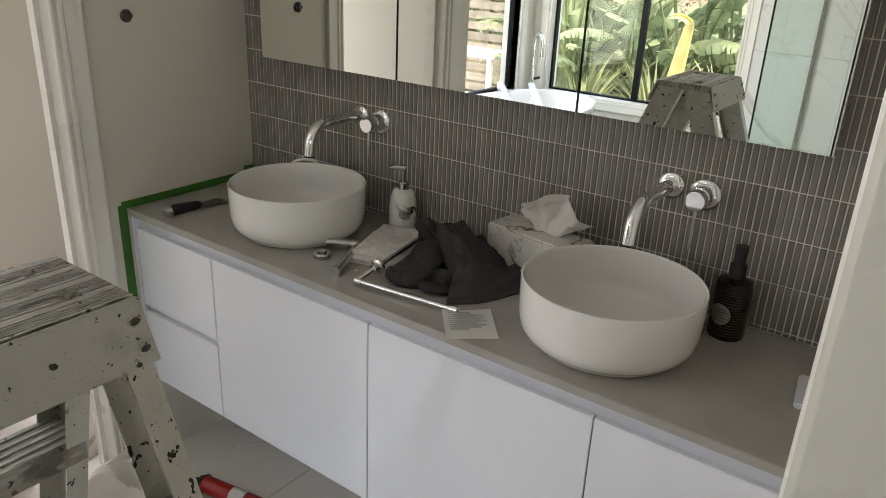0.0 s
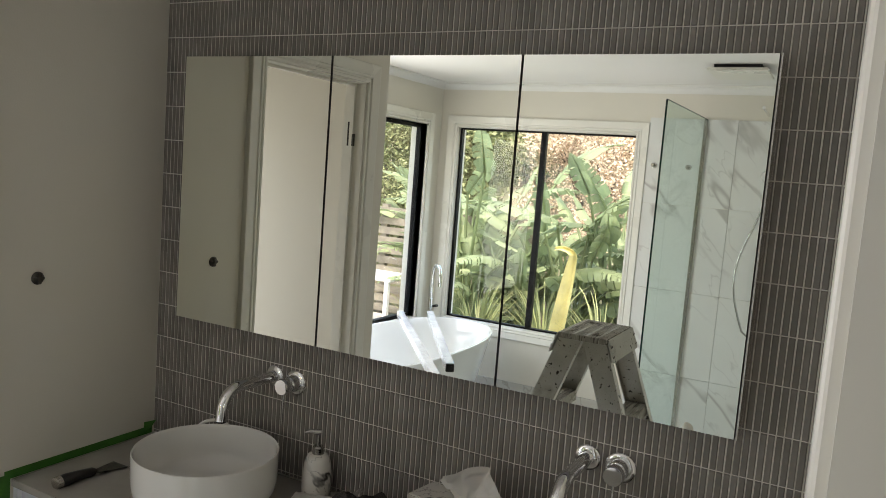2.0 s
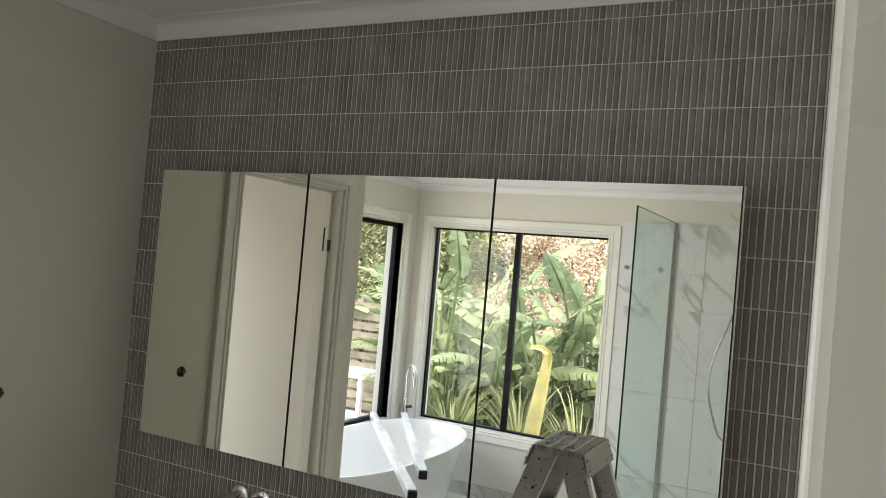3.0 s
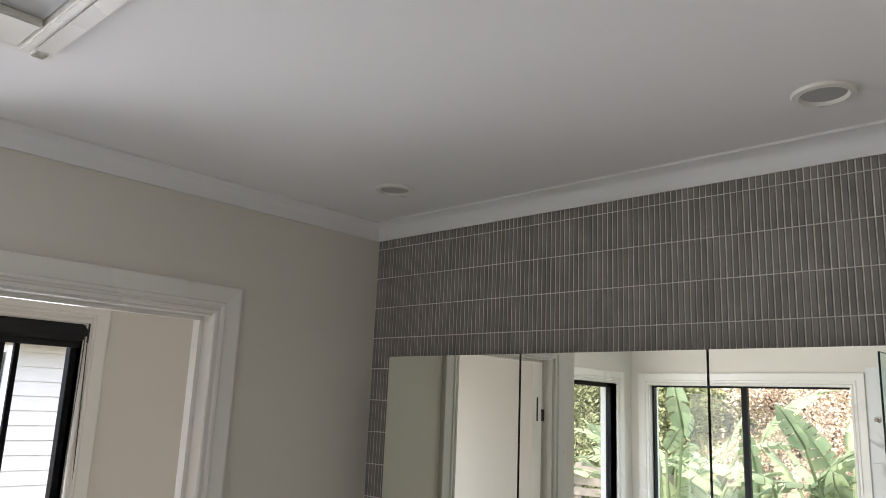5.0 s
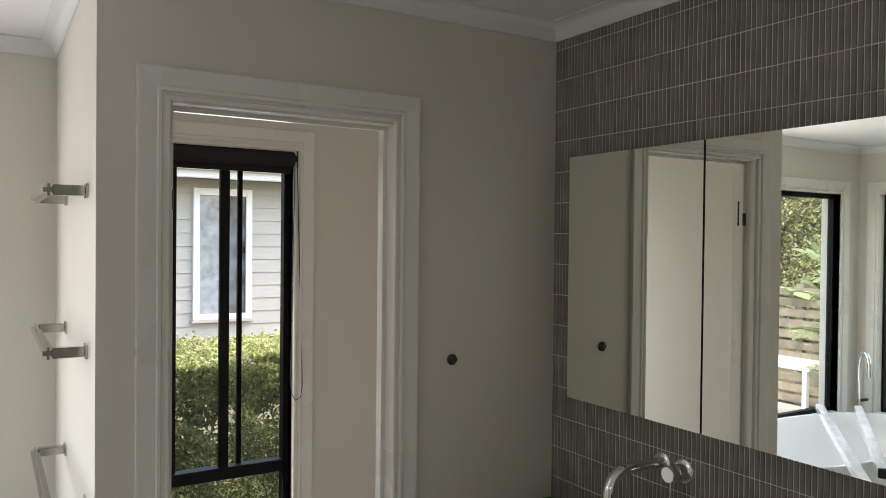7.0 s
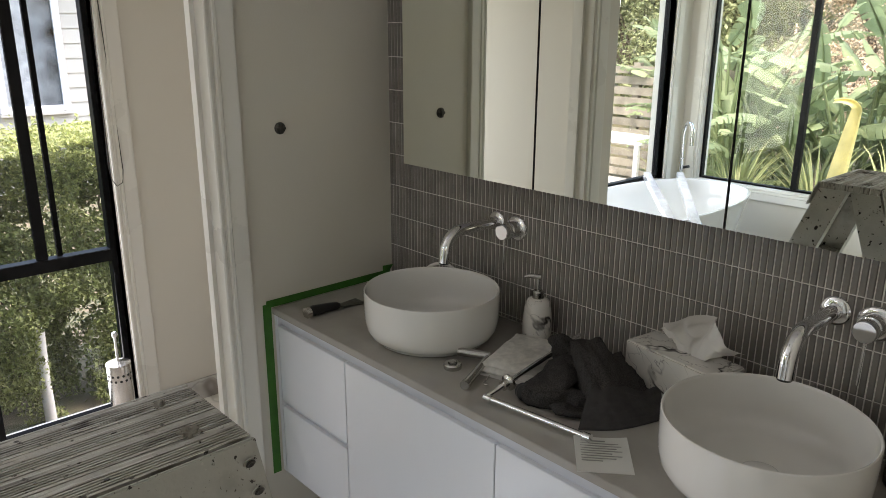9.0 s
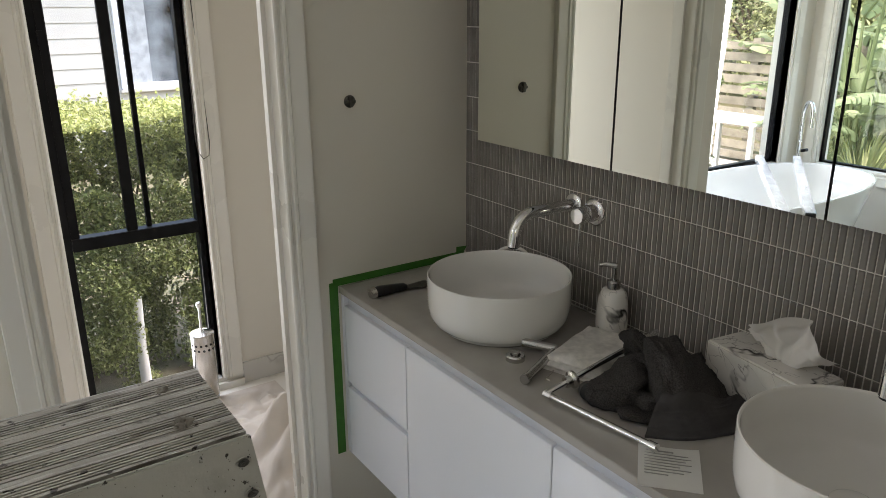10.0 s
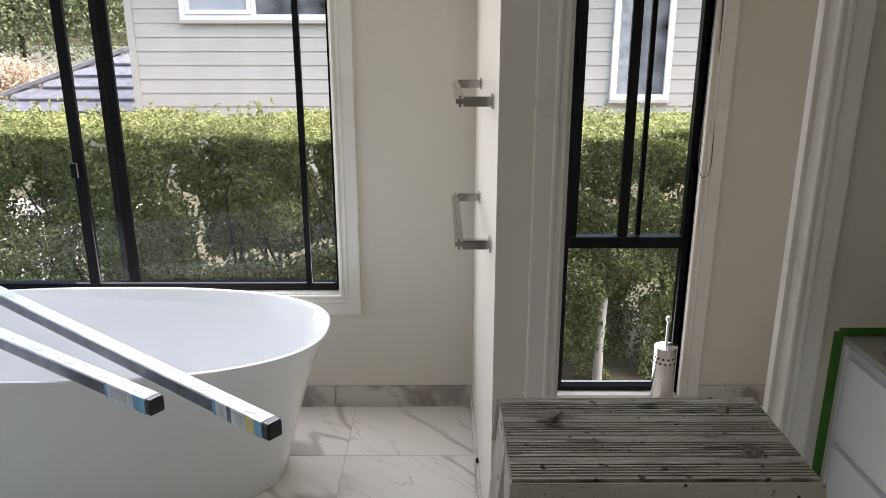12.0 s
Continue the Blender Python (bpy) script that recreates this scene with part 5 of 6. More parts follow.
box(bm, p.x - 0.005, p.x + 0.005, p.y - 0.002, p.y + 0.002, 0.012, 2.2)
part("edge", bm, "gedge", sg, "dark green polished edge")
bm = nb()
bar(bm, (p.x, p.y, 2.201), (q.x, q.y, 2.201), 0.010, 0.003)
part("top_edge", bm, "gedge", sg)
bm = nb()
box(bm, q.x - 0.012, q.x + 0.012, YB + 0.0105, YB + 0.022, 0.0, 2.2)
part("channel", bm, "steel", sg)
for x in (0.573, 0.808):
    hb = thing("robe_hook", (x, YB + 0.010, 1.868), "small chrome robe hook on the marble tiles", "hook", "hooks on the shower wall")
    part("rose", lathe(nb(), [(0, 0), (0.02, 0), (0.02, 0.006), (0.009, 0.01), (0, 0.01)], 24, pose(0, 0, 0, -90)), "chrome", hb, smooth=True)
    part("knob", lathe(nb(), [(0, 0.009), (0.009, 0.009), (0.009, 0.035), (0.016, 0.04), (0, 0.042)], 24, pose(0, 0, 0, -90)), "satin", hb, smooth=True)
sh = thing("hand_shower", (1.36, YB + 0.010, 0.0), "chrome shower rail with a hanging hose", "shower")
part("rail", tube(nb(), [(0, 0.05, 1.15), (0, 0.05, 1.95)], 0.010, 14), "chrome", sh, smooth=True)
part("hose", tube(nb(), [(-0.03, 0.06, 1.78), (-0.05, 0.06, 1.62)] + [(-0.085 - 0.085 * math.sin(math.pi * k / 14), 0.06, 1.50 - 0.70 * k / 14) for k in range(0, 15)] + [(-0.04, 0.05, 0.76), (0.01, 0.03, 0.80), (0.02, 0.0, 0.88)], 0.007, 10), "satin", sh, smooth=True)
part("head", lathe(nb(), [(0, 0), (0.045, 0.0), (0.048, 0.012), (0.012, 0.03), (0, 0.03)], 28, pose(-0.03, 0.10, 1.83, 60)), "chrome", sh, smooth=True)
part("arm", tube(nb(), [(-0.08, 0.0, 2.24), (-0.08, 0.35, 2.25)], 0.010, 14), "chrome", sh, smooth=True)

cl = thing("floor_cloth", (1.06, -3.42, 0.0), "crumpled cream cloth heaped on the shower floor", "cloth")


def heap(a, b):
    u, w = (a - 0.5) * 2, (b - 0.5) * 2
    r2 = math.sqrt(u * u + w * w)
    h_ = max(0.0, 1 - r2 ** 1.6) * 0.25 * (0.75 + 0.7 * noise.noise((u * 2.2, w * 2.2, 3)))
    h_ += 0.05 * abs(noise.noise((u * 4 + 2 * noise.noise((w * 3, 1, 1)), w * 4, 5))) * min(1, (1.45 - r2) * 2)
    return (u * 0.17 + 0.02 * noise.noise((w * 4, u * 3, 7)), w * 0.17 + 0.02 * noise.noise((u * 4, w * 3, 9)), max(0.004, h_))


part("cloth", sheet(60, 60, heap), "canvas", cl, smooth=True)

# ---- outside ----
bm = nb()
box(bm, -60, 40, -60, 40, -0.75, -0.35)
struct("ground", bm, "earth", "garden ground of soil and low green", "ground")
bm = nb()
box(bm, -6.5, -2.0, -7.2, -4.6, -0.35, -0.30)
struct("pavement", bm, "paving", "pale concrete garden paving", "pavement")


def hedge(x0, x1, y0, y1, z0, z1, n, seed):
    rng = np.random.default_rng(seed)
    o = thing("hedge", (0, 0, 0), "clipped dense green garden hedge with yellow new tips", "hedge")
    L, H, W = y1 - y0, z1 - z0, x1 - x0
    # most leaves on the side that faces the house, the rest on the top and inside
    k1, k2 = int(n * 0.64), int(n * 0.19)
    k3 = n - k1 - k2
    ys, zs = rng.uniform(y0, y1, k1), z0 + H * rng.uniform(0, 1, k1) ** 0.85
    bulge = np.array([0.12 * noise.noise((a * 1.6, b * 1.9, 0)) + 0.07 * noise.noise((a * 5, b * 5, 3)) for a, b in zip(ys, zs)])
    keep = np.array([noise.noise((a * 3.1, b * 3.1, 8)) for a, b in zip(ys, zs)])
    front = np.stack([x1 + bulge - 0.22 * rng.uniform(0, 1, k1) ** 2 - 0.25 * (keep < -0.18), ys, zs], 1)
    tx, ty = rng.uniform(x0, x1, k2), rng.uniform(y0, y1, k2)
    tz = z1 + np.array([0.07 * noise.noise((a * 2, b * 2, 1)) for a, b in zip(tx, ty)]) + rng.uniform(0, 0.03, k2)
    top = np.stack([tx, ty, tz], 1)
    # upright young shoots along the top
    ns = 520
    sx, sy, sh_ = rng.uniform(x0 + 0.1, x1, ns), rng.uniform(y0, y1, ns), rng.uniform(0.03, 0.15, ns)
    lean = rng.normal(0, 0.12, (ns, 2))
    up_ = np.repeat(np.arange(ns), 14)
    uu = rng.uniform(0, 1, len(up_))
    shoots = np.stack([sx[up_] + lean[up_, 0] * uu * sh_[up_], sy[up_] + lean[up_, 1] * uu * sh_[up_] + rng.normal(0, 0.006, len(up_)), z1 + uu * sh_[up_]], 1)
    inn = np.stack([rng.uniform(x0, x1 - 0.15, k3), rng.uniform(y0, y1, k3), rng.uniform(z0, z1, k3)], 1)
    nf, nt_ = np.tile([0.8, 0, 0.5], (k1, 1)), np.tile([0.1, 0, 1.0], (k2, 1))
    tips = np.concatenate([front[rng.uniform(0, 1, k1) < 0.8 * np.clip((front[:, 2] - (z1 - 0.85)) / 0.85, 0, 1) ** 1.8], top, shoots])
    rest = np.concatenate([front, inn])
    leaves("foliage", rest, np.concatenate([nf, np.tile([0.5, 0, 0.6], (k3, 1))]), 0.0128, "hedge", o, "small oval green leaves", seed)
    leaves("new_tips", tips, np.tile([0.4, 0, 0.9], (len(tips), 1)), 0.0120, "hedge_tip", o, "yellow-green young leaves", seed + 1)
    bm = nb()
    for i in range(60):
        y = rng.uniform(y0, y1)
        x = rng.uniform(x0 + 0.1, x1 - 0.12)
        pts = [(x, y, z0)]
        for s in range(5):
            pts.append((pts[-1][0] + rng.uniform(-0.08, 0.09), pts[-1][1] + rng.uniform(-0.12, 0.12), z0 + H * (s + 1) / 5.3))
        tube(bm, pts, [0.016, 0.013, 0.010, 0.008, 0.006, 0.003], 5)
    part("stems", bm, "twig", o, "thin brown stems", kind="stuff")


hedge(-3.0, -2.05, -4.3, 1.6, -0.35, 1.05, 300000, 3)

# white shaft added to draw the light gap pattern low in the hedge
pl = thing("pale_strip_shaft", (-2.09, -0.615, -0.35), "white shaft added for the pale broken strip low in the hedge", "pole")
part("shaft", tube(nb(), [(0, 0, 0), (0.004, -0.004, 0.25), (0.0, 0.004, 0.50)], 0.028, 14), "wframe", pl, smooth=True)
part("cap", lathe(nb(), [(0, 0.50), (0.031, 0.50), (0.031, 0.515), (0.02, 0.528), (0, 0.53)], 16), "wframe", pl, smooth=True)

# neighbour's weatherboard house
ho = thing("neighbour_house", (-8.0, -5.41, -0.35), "cream weatherboard house with grey tiled roof beyond the hedge", "house")
HL, HT = 13.0, 2.86
bm = nb()
box(bm, -6, -0.03, 0, HL, 0, HT)
part("wall", bm, "board", ho)
for i in range(16):
    z = 0.058 + i * 0.172
    bm = nb()
    vs = [bm.verts.new(c) for c in ((-0.02, 0, z), (0.018, 0, z), (0.004, 0, z + 0.174), (-0.02, 0, z + 0.174), (-0.02, HL, z), (0.018, HL, z), (0.004, HL, z + 0.174), (-0.02, HL, z + 0.174))]
    for f in ((0, 1, 2, 3), (4, 7, 6, 5), (0, 4, 5, 1), (1, 5, 6, 2), (2, 6, 7, 3), (3, 7, 4, 0)):
        bm.faces.new([vs[k] for k in f])
    part("weatherboard", bm, "board", ho)
bm = nb()
box(bm, -0.03, 0.035, -0.02, 0.07, 0, HT)
part("corner_board", bm, "board", ho)
bm = nb()
box(bm, -0.02, 0.04, 5.08, 5.22, 0, HT)
part("cover_board", bm, "wframe", ho)
for a, b, z0, z1, lights in ((0.75, 3.40, 2.05, 2.72, (("sash", 0.75, 1.56), ("fixed", 1.62, 2.53), ("sash", 2.59, 3.40))), (6.15, 6.75, 1.07, 2.61, (("curtain", 6.15, 6.44), ("fixed", 6.44, 6.75)))):
    w = thing("window", (0, 0, 0), "", "", kind="")
    w.parent = ho
    w.matrix_world = ho.matrix_world
    bm = nb()
    for q in ((a - 0.08, a, z0 - 0.07, z1 + 0.09), (b, b + 0.08, z0 - 0.07, z1 + 0.09), (a, b, z1, z1 + 0.09), (a, b, z0 - 0.07, z0)):
        box(bm, -0.02, 0.075, *q, 0.006)
    part("frame", bm, "wframe", w)
    for i, (how, c0, c1) in enumerate(lights):
        if i and how != "fixed" or i == 1 and how == "fixed" and b - a > 1:
            bm = nb()
            box(bm, -0.02, 0.07, c0 - 0.06, c0, z0, z1, 0.004)
            part("mullion", bm, "wframe", w)
        if how == "sash":
            bm = nb()
            for q in ((c0, c0 + 0.05, z0, z1), (c1 - 0.05, c1, z0, z1), (c0 + 0.05, c1 - 0.05, z0, z0 + 0.055), (c0 + 0.05, c1 - 0.05, z1 - 0.05, z1)):
                box(bm, 0.03, 0.095, *q, 0.005)
            part("sash", bm, "wframe", w)
        bm = nb()
        box(bm, 0.020 + 0.002 * i, 0.036 + 0.002 * i, c0, c1, z0, z1)
        part("pane", bm, {"sash": "pglass", "fixed": "dglass", "curtain": "cglass"}[how], w, {"sash": "obscure glass with reflected sky put into its pale colour", "fixed": "dark glass with the sky's reflection put into its colour", "curtain": "glass over a grey curtain"}[how])
    bm = nb()
    box(bm, -0.02, 0.09, a - 0.10, b + 0.10, z0 - 0.11, z0 - 0.07, 0.006)
    part("sill", bm, "board", w)
bm = nb()
box(bm, 0.0, 0.42, -0.3, HL, HT - 0.02, HT + 0.02)
part("soffit", bm, "wframe", ho)
bm = nb()
box(bm, 0.40, 0.46, -0.3, HL, HT - 0.06, HT + 0.16, 0.01)
box(bm, 0.46, 0.56, -0.3, HL, HT + 0.04, HT + 0.15, 0.02)
part("gutter", bm, "wframe", ho)
bm = nb()
for i in range(14):
    x, z = 0.5 - i * 0.34, HT + 0.17 + i * 0.17
    box(bm, x - 0.38, x, -0.35, HL, z - 0.02, z + 0.03, 0.0, Matrix.Translation((x, 0, z)) @ pose(0, 0, 0, 0, 24) @ Matrix.Translation((-x, 0, -z)))
part("roof", bm, "roof", ho)

# lower grey roof further back
fr = thing("far_house", (-13.0, -10.1, -0.35), "low grey tiled hip roof of a house further off", "house")
bm = nb()
box(bm, -5, -0.2, -3.6, 5.0, 0, 0.22)
part("wall", bm, "board", fr)
for i in range(11):
    # each course of tiles is shorter than the one below, cut off by the hip
    z, x, y = 0.02 + i * 0.212, -0.30 * i, -1.06 + i * 0.527
    bm = nb()
    bar(bm, (x, y, z + 0.1), (x, 5.2, z + 0.1), 0.40, 0.05, 0.004, (0.42, 0, 0.90))
    part("tile_course", bm, "roof", fr)
    bm = nb()
    bar(bm, (x + 0.06, y - 0.30, z + 0.06), (x - 0.25, y + 0.27, z + 0.30), 0.24, 0.09, 0.02)
    part("ridge_tile", bm, "roof", fr)


def thicket(name, label, lo, hi, n, size, material, seed, extra=None, trunk=True):
    """A loose tree or shrub: trunk, limbs and many clumps of leaves with gaps."""
    rng = np.random.default_rng(seed)
    lo, hi = np.array(lo), np.array(hi)
    mid = (lo + hi) / 2
    o = thing(name, (mid[0], mid[1], lo[2]), label, name.replace("_", " "))
    ext, h = (hi - lo) / 2, hi[2] - lo[2]
    clumps = rng.uniform(-1, 1, (46, 3))
    clumps /= np.maximum(1, np.linalg.norm(clumps, axis=1))[:, None]
    cen = clumps * ext * 0.85 + np.array([0, 0, h * 0.55])
    pts = cen[rng.integers(0, 46, n)] + rng.normal(0, 1, (n, 3)) * ext * 0.16
    pts[:, 2] = np.maximum(pts[:, 2], 0.02)
    leaves("crown", pts, np.tile([0, 0.3, 0.8], (n, 1)), size, material, o, seed=seed)
    bm = nb()
    tube(bm, [(0, 0, 0), (0.05, 0.03, h * 0.3), (0.0, 0.08, h * 0.65)], [0.09, 0.07, 0.03], 8)
    for i in range(12):
        c = cen[i]
        tube(bm, [(0, 0, h * 0.2), tuple(c * 0.5 + np.array([0, 0, h * 0.15])), tuple(c)], [0.04, 0.025, 0.008], 6)
    part("trunk", bm, "twig", o)


thicket("tree", "leafy green tree beyond the neighbour's roof", (-24, -19, 0), (-17, -8, 7.5), 150000, 0.065, "far_leaf", 11)
thicket("tree", "leafy green tree beyond the neighbour's roof", (-22, -27, 0), (-14, -15, 8.5), 150000, 0.065, "far_leaf", 12)
thicket("shrub", "low russet shrub beside the far roof", (-17.5, -15.5, -0.3), (-14.0, -10.6, 0.9), 40000, 0.045, "brush_brown", 18)
thicket("shrub", "bare brownish garden shrub on the bank", (-3.4, -12.5, 0.0), (-0.6, -9.8, 3.1), 42000, 0.026, "brush_brown", 13)
thicket("shrub", "bare brownish garden shrub on the bank", (-2.2, -13.0, 0.2), (1.6, -10.0, 3.6), 42000, 0.026, "brush_brown", 14)
thicket("shrub", "dark green garden shrub behind the palms", (-6.0, -11.5, -0.2), (-3.3, -8.9, 3.1), 30000, 0.038, "shrub", 15)
thicket("shrub", "dark green garden shrub beside the fence", (-7.5, -11.5, -0.2), (-3.6, -8.6, 3.6), 15000, 0.055, "shrub", 16)
thicket("shrub", "dark green garden shrub behind the palms", (-7.4, -15.0, 1.0), (-3.6, -12.5, 5.0), 16000, 0.06, "shrub", 17)
bm = nb()
g = [[bm.verts.new((-8.5 + i * 1.0, -8.2 - j * 0.8, -0.36 + 2.6 * min(1, j / 9) + 0.15 * noise.noise((i * 0.7, j * 0.7, 0)))) for j in range(14)] for i in range(22)]
for i in range(21):
    for j in range(13):
        bm.faces.new((g[i][j], g[i + 1][j], g[i + 1][j + 1], g[i][j + 1]))
struct("garden_bank", bm, "earth", "rising planted garden bank", "ground", True)

# slatted timber fence seen through the corner
fe = thing("fence", (-4.6, -7.3, -0.35), "weathered horizontal-slat timber fence", "fence")
for x in (-2.4, -0.8, 0.8, 2.1):
    bm = nb()
    box(bm, x - 0.05, x + 0.05, -0.10, -0.02, 0, 1.55, 0.004)
    part("post", bm, "fence", fe)
for k in range(11):
    bm = nb()
    box(bm, -2.6, 2.2, -0.02, 0.004, 0.06 + k * 0.135, 0.06 + k * 0.135 + 0.10, 0.003)
    part("slat", bm, "fence", fe)
gt = thing("garden_table", (-3.2, -6.2, -0.30), "white slatted outdoor table", "table")
bm = nb()
for k in range(5):
    box(bm, -0.45, 0.45, -0.32 + k * 0.13, -0.32 + k * 0.13 + 0.10, 0.68, 0.71, 0.004)
part("top", bm, "wframe", gt)
for x in (-0.4, 0.4):
    for y in (-0.28, 0.28):
        bm = nb()
        box(bm, x - 0.025, x + 0.025, y - 0.025, y + 0.025, 0, 0.68)
        part("leg", bm, "wframe", gt)

# giant bird-of-paradise plants behind the back window
def blade(L, W, droop, tears, seed):
    """A paddle leaf with a folded midrib, its halves torn into strips."""
    rng = random.Random(seed)
    bm = nb()

    def at(u, k):
        w = W * (math.sin(math.pi * min(1, u * 0.90 + 0.09)) ** 0.7) * (1 - 0.15 * u) * k
        return Vector((w, L * (u - 0.12 * droop * u ** 3) + 0.30 * abs(w), -droop * L * u ** 2.2 + 0.42 * abs(w) - 1.1 * w * w / W))

    for side in (-1, 1):
        cuts = [0.0] + sorted(rng.uniform(0.10, 0.96) for _ in range(tears)) + [1.0]
        for c0, c1 in zip(cuts, cuts[1:]):
            n = max(2, int((c1 - c0) * 26))
            drop, gap = rng.uniform(-0.02, 0.05), min(0.012, (c1 - c0) * 0.2)
            rows = []
            for i in range(n + 1):
                row = []
                for k in range(4):
                    q = k / 3
                    u = c0 + (c1 - c0) * i / n
                    u += gap * q * (1 - 2 * i / n)
                    v = at(u, side * q)
                    v.z -= drop * q * q
                    row.append(bm.verts.new(v))
                rows.append(row)
            for r0, r1 in zip(rows, rows[1:]):
                for k in range(3):
                    bm.faces.new((r0[k], r0[k + 1], r1[k + 1], r1[k]))
    tube(bm, [(0, L * (i / 8 - 0.12 * droop * (i / 8) ** 3), -droop * L * (i / 8) ** 2.2 - 0.006) for i in range(9)], [0.014, 0.013, 0.012, 0.010, 0.009, 0.007, 0.006, 0.004, 0.002], 6)
    me = bpy.data.meshes.new("leaf_blade")
    bm.to_mesh(me)
    bm.free()
    for pl in me.polygons:
        pl.use_smooth = True
    me.materials.append(M["palm"])
    return me


BLADES = [blade(0.85, 0.125, 0.20, 7, 1), blade(1.0, 0.145, 0.40, 13, 2), blade(0.7, 0.115, 0.10, 4, 3), blade(0.9, 0.13, 0.65, 10, 4)]


def palm(x, y, z, n, tall, seed):
    rng = random.Random(seed)
    o = thing("strelitzia", (x, y, z), "giant bird-of-paradise plant with broad torn leaves", "plant", "garden palms")
    for i in range(n):
        a = radians(rng.uniform(0, 360))
        lean = rng.uniform(0.10, 0.55)
        h = tall * rng.uniform(0.30, 1.0)
        tip = Vector((math.sin(a) * h * lean, math.cos(a) * h * lean, h))
        part("stalk", tube(nb(), [(0.08 * math.sin(a), 0.08 * math.cos(a), 0), tuple(tip * 0.5 + Vector((0, 0, h * 0.05))), tuple(tip)], [0.03, 0.022, 0.014], 6), "palm", o, smooth=True)
        lf = new("leaf", BLADES[rng.randrange(4)])
        lf.parent = o
        k = rng.uniform(0.71, 1.09)
        lf.matrix_local = Matrix.Translation(tip) @ pose(0, 0, 0, rng.uniform(15, 78), rng.uniform(-30, 30), -math.degrees(a) + rng.uniform(-25, 25)) @ Matrix.Diagonal((k, k, k, 1))
    return o


for i, (x, y, n, tall) in enumerate(((-2.35, -7.0, 22, 2.05), (-2.75, -7.6, 18, 1.8), (-1.65, -7.0, 18, 1.25), (-0.95, -7.1, 22, 1.6), (-0.5, -7.4, 22, 1.9), (-1.25, -6.8, 14, 1.0), (-2.0, -6.6, 14, 0.9), (-3.2, -7.9, 14, 1.3), (-1.6, -8.3, 16, 1.2), (0.1, -7.5, 14, 1.4))):
    palm(x, y, -0.3, n, tall, 40 + i)


def strappy(x, y, n, seed):
    rng = random.Random(seed)
    o = thing("flax", (x, y, -0.35), "strappy green and yellow garden grass clump", "plant")
    bm = nb()
    for i in range(n):
        a, h, w = rng.uniform(0, 6.28), rng.uniform(0.7, 1.35), rng.uniform(0.012, 0.024)
        r = rng.uniform(0.25, 0.75)
        c = Vector((math.cos(a), math.sin(a), 0))
        s = Vector((-c.y, c.x, 0)) * w
        prev = None
        for k in range(7):
            u = k / 6
            p = c * (0.05 + r * u ** 1.6) + Vector((0, 0, h * (u - 0.28 * u ** 3)))
            e = [bm.verts.new(p - s * (1 - u * 0.92)), bm.verts.new(p + s * (1 - u * 0.92))]
            if prev:
                bm.faces.new((prev[0], prev[1], e[1], e[0]))
            prev = e
    part("straps", bm, "flax", o, kind="stuff")


M["flax"] = mat("flax_leaf", (0.36, 0.37, 0.18), 0.45, var=0.2, scale=2, rand=0.4, tint=(0.24, 0.28, 0.12), trans=0.35)
for i, (x, y) in enumerate(((-1.6, -5.9), (-0.9, -6.1), (-0.2, -5.9), (0.45, -6.2), (0.9, -6.0), (-2.3, -6.0), (1.5, -6.4))):
    strappy(x, y, 70, 70 + i)
# one long yellowed leaf hanging over
yl = thing("yellow_leaf", (-0.56, -5.6, -0.32), "large bent yellow dying leaf", "leaf")


def bent(a, b):
    # rises from the ground, bends over and hangs to one side
    if a < 0.72:
        u = a / 0.72
        x, z, w = -0.10 + 0.18 * u, 1.30 * u, 0.15 * math.sin(math.pi * (0.25 + 0.62 * u)) ** 0.7
        return (x + (b - 0.5) * w, 0.04 * math.cos(b * 5), z)
    u = (a - 0.72) / 0.28
    t = u * 2.2
    return (0.08 - 0.115 * (1 - math.cos(t)) + (b - 0.5) * (0.075 - 0.055 * u) * math.cos(t), 0.04 * math.cos(b * 5) + 0.05 * u, 1.30 + 0.075 * math.sin(t) + (b - 0.5) * (0.075 - 0.045 * u) * math.sin(t))


part("blade", sheet(60, 6, bent), "yellow", yl, smooth=True)

# ---- skirting, floor tiles and wall tiles ----
def skirting(name, spans):
    o = thing(name, (0, 0, 0), "grey-veined marble skirting tiles", "skirting", kind="structure")
    for bx in spans:
        bm = nb()
        box(bm, *bx, 0.0, 0.099, 0.001)
        part("tile", bm, "skirt", o)


M["skirt"] = marble("skirting_marble", (0.58, 0.56, 0.52), (0.30, 0.27, 0.24), 2.4, 0.2, 0.05, 0.5, (2.5, 1, 1), (0.3, 0.6, 0.6))
spans = []
y = NIB
while y > YB + 0.05:
    spans.append((XW, XW + 0.010, max(YB, y - 0.598), y - 0.002))
    y -= 0.6
for x in (XW + 0.01, -0.6):
    spans.append((x, min(x + 0.598, -0.001), NIB - 0.010, NIB))
for x in (XW + 0.01, -0.57):
    spans.append((x, min(x + 0.598, -0.12), 0.440, 0.45))
spans.append((XW, XW + 0.010, W1 + 0.092, 0.02))
spans.append((XW, XW + 0.010, 0.022, 0.439))
for x in (XW + 0.01, -0.57, 0.03):
    spans.append((x, min(x + 0.598, K1 + 0.09), YB, YB + 0.010))
skirting("baseboard", spans)

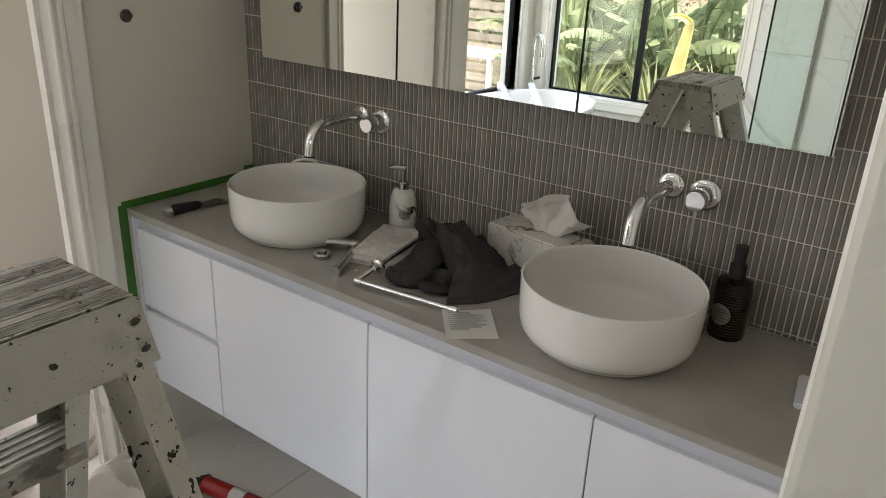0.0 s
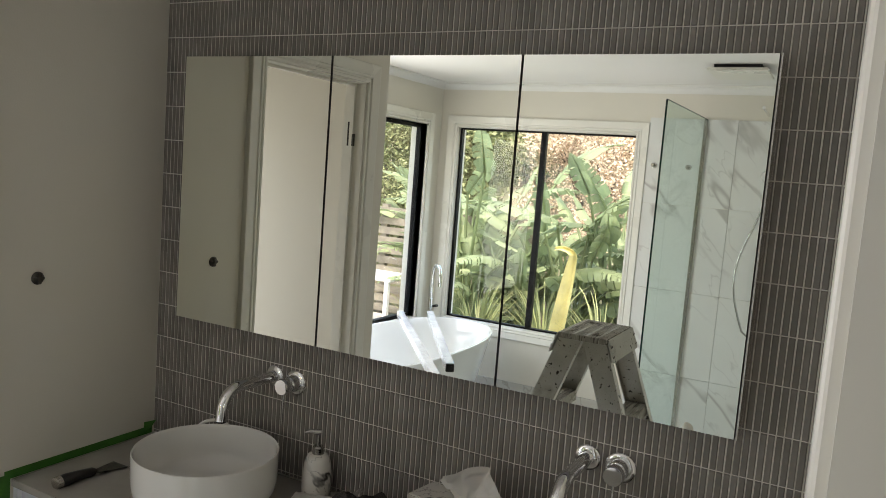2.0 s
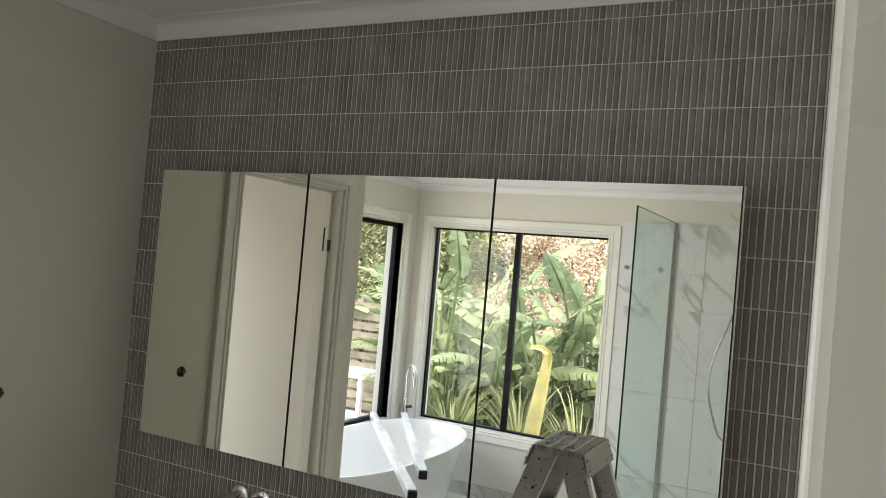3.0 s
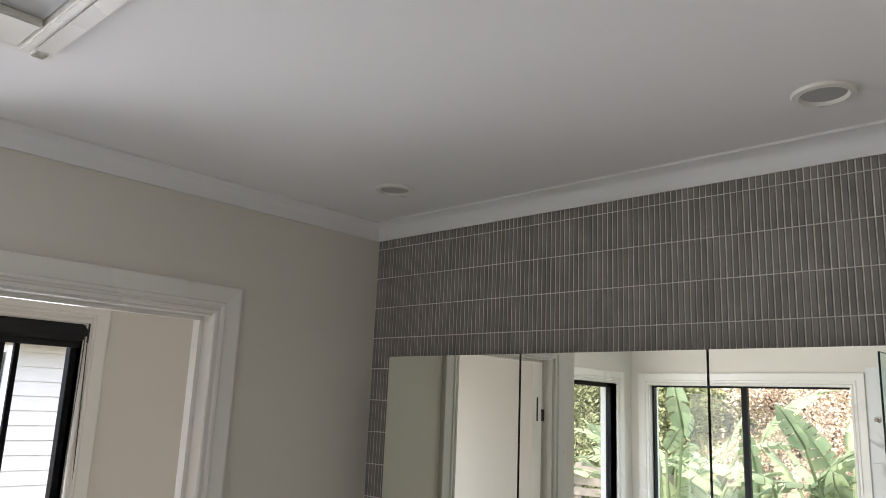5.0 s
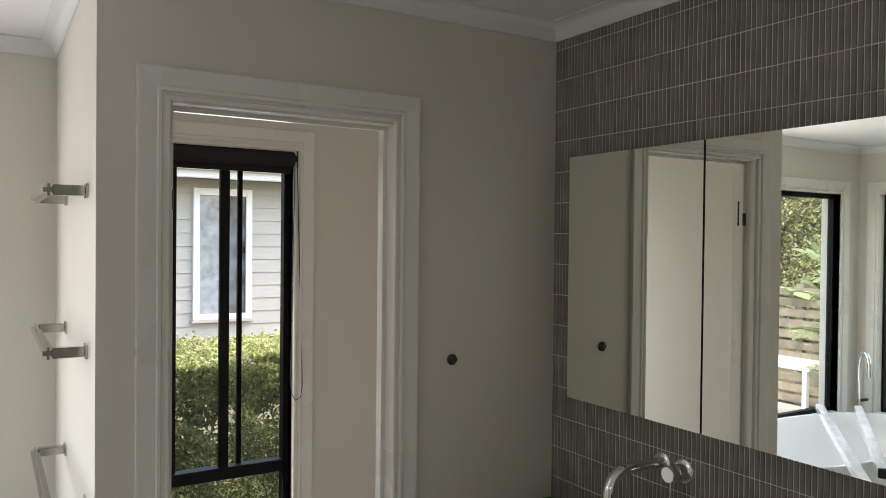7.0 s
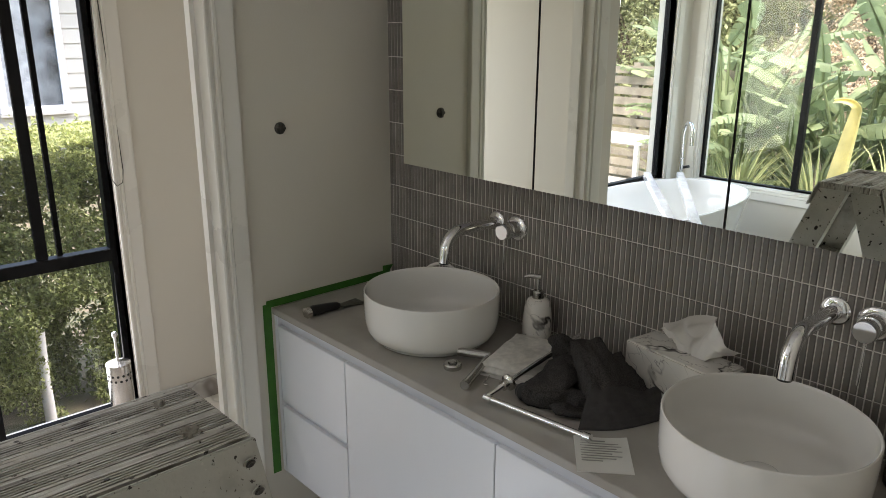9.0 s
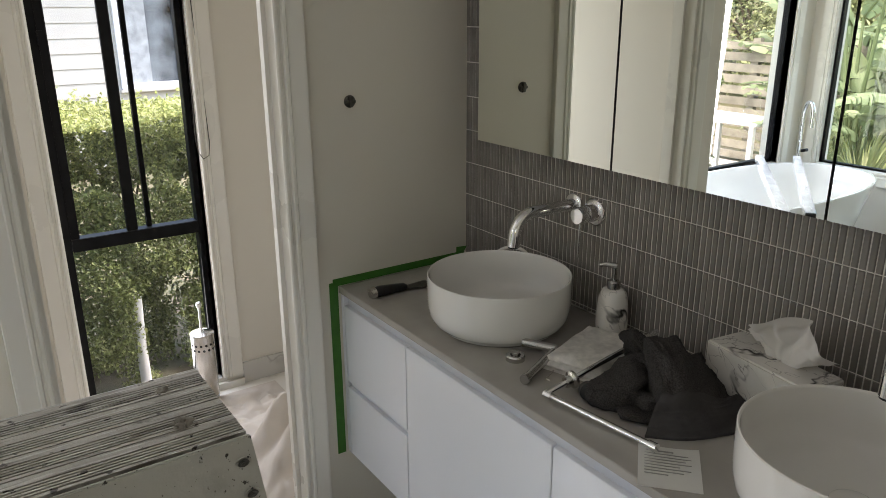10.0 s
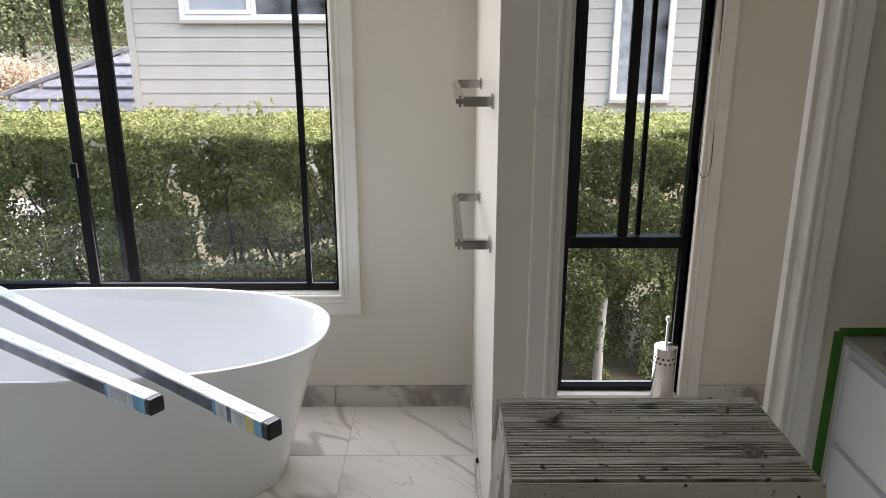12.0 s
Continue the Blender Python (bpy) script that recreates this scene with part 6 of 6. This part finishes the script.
fl = new("floor")
tagged(fl, "polished marble-look floor tiles with grey veins", "floor", kind="structure")
bm = nb()
box(bm, XW - 0.05, XR + 0.06, YB - 0.05, 0.05, -0.06, -0.003)
box(bm, XW - 0.05, -0.02, 0.05, 0.50, -0.06, -0.003)
part("screed", bm, "fgrout", fl)
FS = 0.6
bm = nb()
box(bm, 0.001, FS - 0.001, 0.001, FS - 0.001, -0.012, 0.0, 0.0006)
me_ft = bpy.data.meshes.new("floor_tile")
bmesh.ops.recalc_face_normals(bm, faces=bm.faces)
bm.to_mesh(me_ft)
bm.free()
me_ft.materials.append(M["floor"])
for i in range(-3, 5):
    for j in range(-6, 4):
        x, y = -0.172 + i * FS, -1.886 + j * FS
        if x > XR or x + FS < XW or y + FS < YB or (y > -0.1 and x > -0.2):
            continue
        ob = new("tile", me_ft)
        ob.parent = fl
        ob.location = (x, y, 0)

# marble wall tiles in the shower
sw = new("shower_wall")
tagged(sw, "large grey-veined white marble wall tiles in the shower", "wall tiles", kind="structure")
M["wtile"] = marble("wall_marble", (0.74, 0.74, 0.72), (0.50, 0.485, 0.46), 2.0, 0.14, 0.024, 0.5, (3.2, 1, 0.9), (0, 0.85, 0))
xs, zs = [0.512, 1.10, 1.70, XR], [0.0, 0.40, 1.0, 1.6, 2.2]
for a, b in zip(xs, xs[1:]):
    for c0, c1 in zip(zs, zs[1:]):
        bm = nb()
        box(bm, a + 0.001, b - 0.001, YB, YB + 0.0095, c0 + 0.001, c1 - 0.001, 0.0008)
        part("tile", bm, "wtile", sw)
y = YB + 0.01
while y < -2.45:
    for c0, c1 in zip(zs, zs[1:]):
        bm = nb()
        box(bm, XR - 0.0095, XR, y + 0.001, min(y + 0.599, -2.4), c0 + 0.001, c1 - 0.001, 0.0008)
        part("tile", bm, "wtile", sw)
    y += 0.6

# finger tiles behind the vanity
ft = new("finger_tiles")
tagged(ft, "matt taupe-grey vertical finger tiles with pale grout", "wall tiles", kind="structure")
PX, PZ = 0.0146, 0.0989
TW, TH = 0.0116, 0.0962


def finger(bm, x, z, h, d):
    """One slim tile with eased edges."""
    e = 0.0016
    a = [bm.verts.new(c) for c in ((x, -0.001, z), (x + TW, -0.001, z), (x + TW, -0.001, z + h), (x, -0.001, z + h))]
    b = [bm.verts.new(c) for c in ((x, -d + e, z), (x + TW, -d + e, z), (x + TW, -d + e, z + h), (x, -d + e, z + h))]
    c_ = [bm.verts.new(c) for c in ((x + e, -d, z + e), (x + TW - e, -d, z + e), (x + TW - e, -d, z + h - e), (x + e, -d, z + h - e))]
    for p, q in ((a, b), (b, c_)):
        for i in range(4):
            j = (i + 1) % 4
            bm.faces.new((p[i], p[j], q[j], q[i]))
    bm.faces.new(c_)


bm = nb()
finger(bm, 0, 0, TH, 0.0085)
me_f = bpy.data.meshes.new("finger_tile")
bmesh.ops.recalc_face_normals(bm, faces=bm.faces)
bm.to_mesh(me_f)
bm.free()
me_f.materials.append(M["tile"])
verts, faces = [], []
bmr = nb()
count = 0
rng = random.Random(5)
Z0 = 1.0542 - 2 * PZ
for r in range(-1, 17):
    z = Z0 + r * PZ
    h = TH
    if z + h < CTOP or z > CEIL - 0.05:
        continue
    if z < CTOP:
        h, z = z + h - CTOP - 0.002, CTOP + 0.002
    h = min(h, CEIL - 0.045 - z)
    for i in range(int(XR / PX)):
        x = 0.003 + i * PX
        if 0.20 < x < 1.64 and z > 1.262 and z + h < 1.96:
            continue
        d = 0.0085 + rng.uniform(-0.0004, 0.0004)
        near = 1.0 < x < 1.80 and 1.0 < z < 1.26 or 1.66 < x and 1.26 < z < 1.98
        if near and abs(h - TH) < 1e-4 and count < 300:
            ob = new("tile", me_f)
            ob.parent = ft
            ob.location = (x + rng.uniform(-0.0003, 0.0003), rng.uniform(-0.0004, 0.0004), z)
            count += 1
        else:
            finger(bmr, x + rng.uniform(-0.0003, 0.0003), z, h, d)
part("more_tiles", bmr, "tile", ft, kind="stuff")
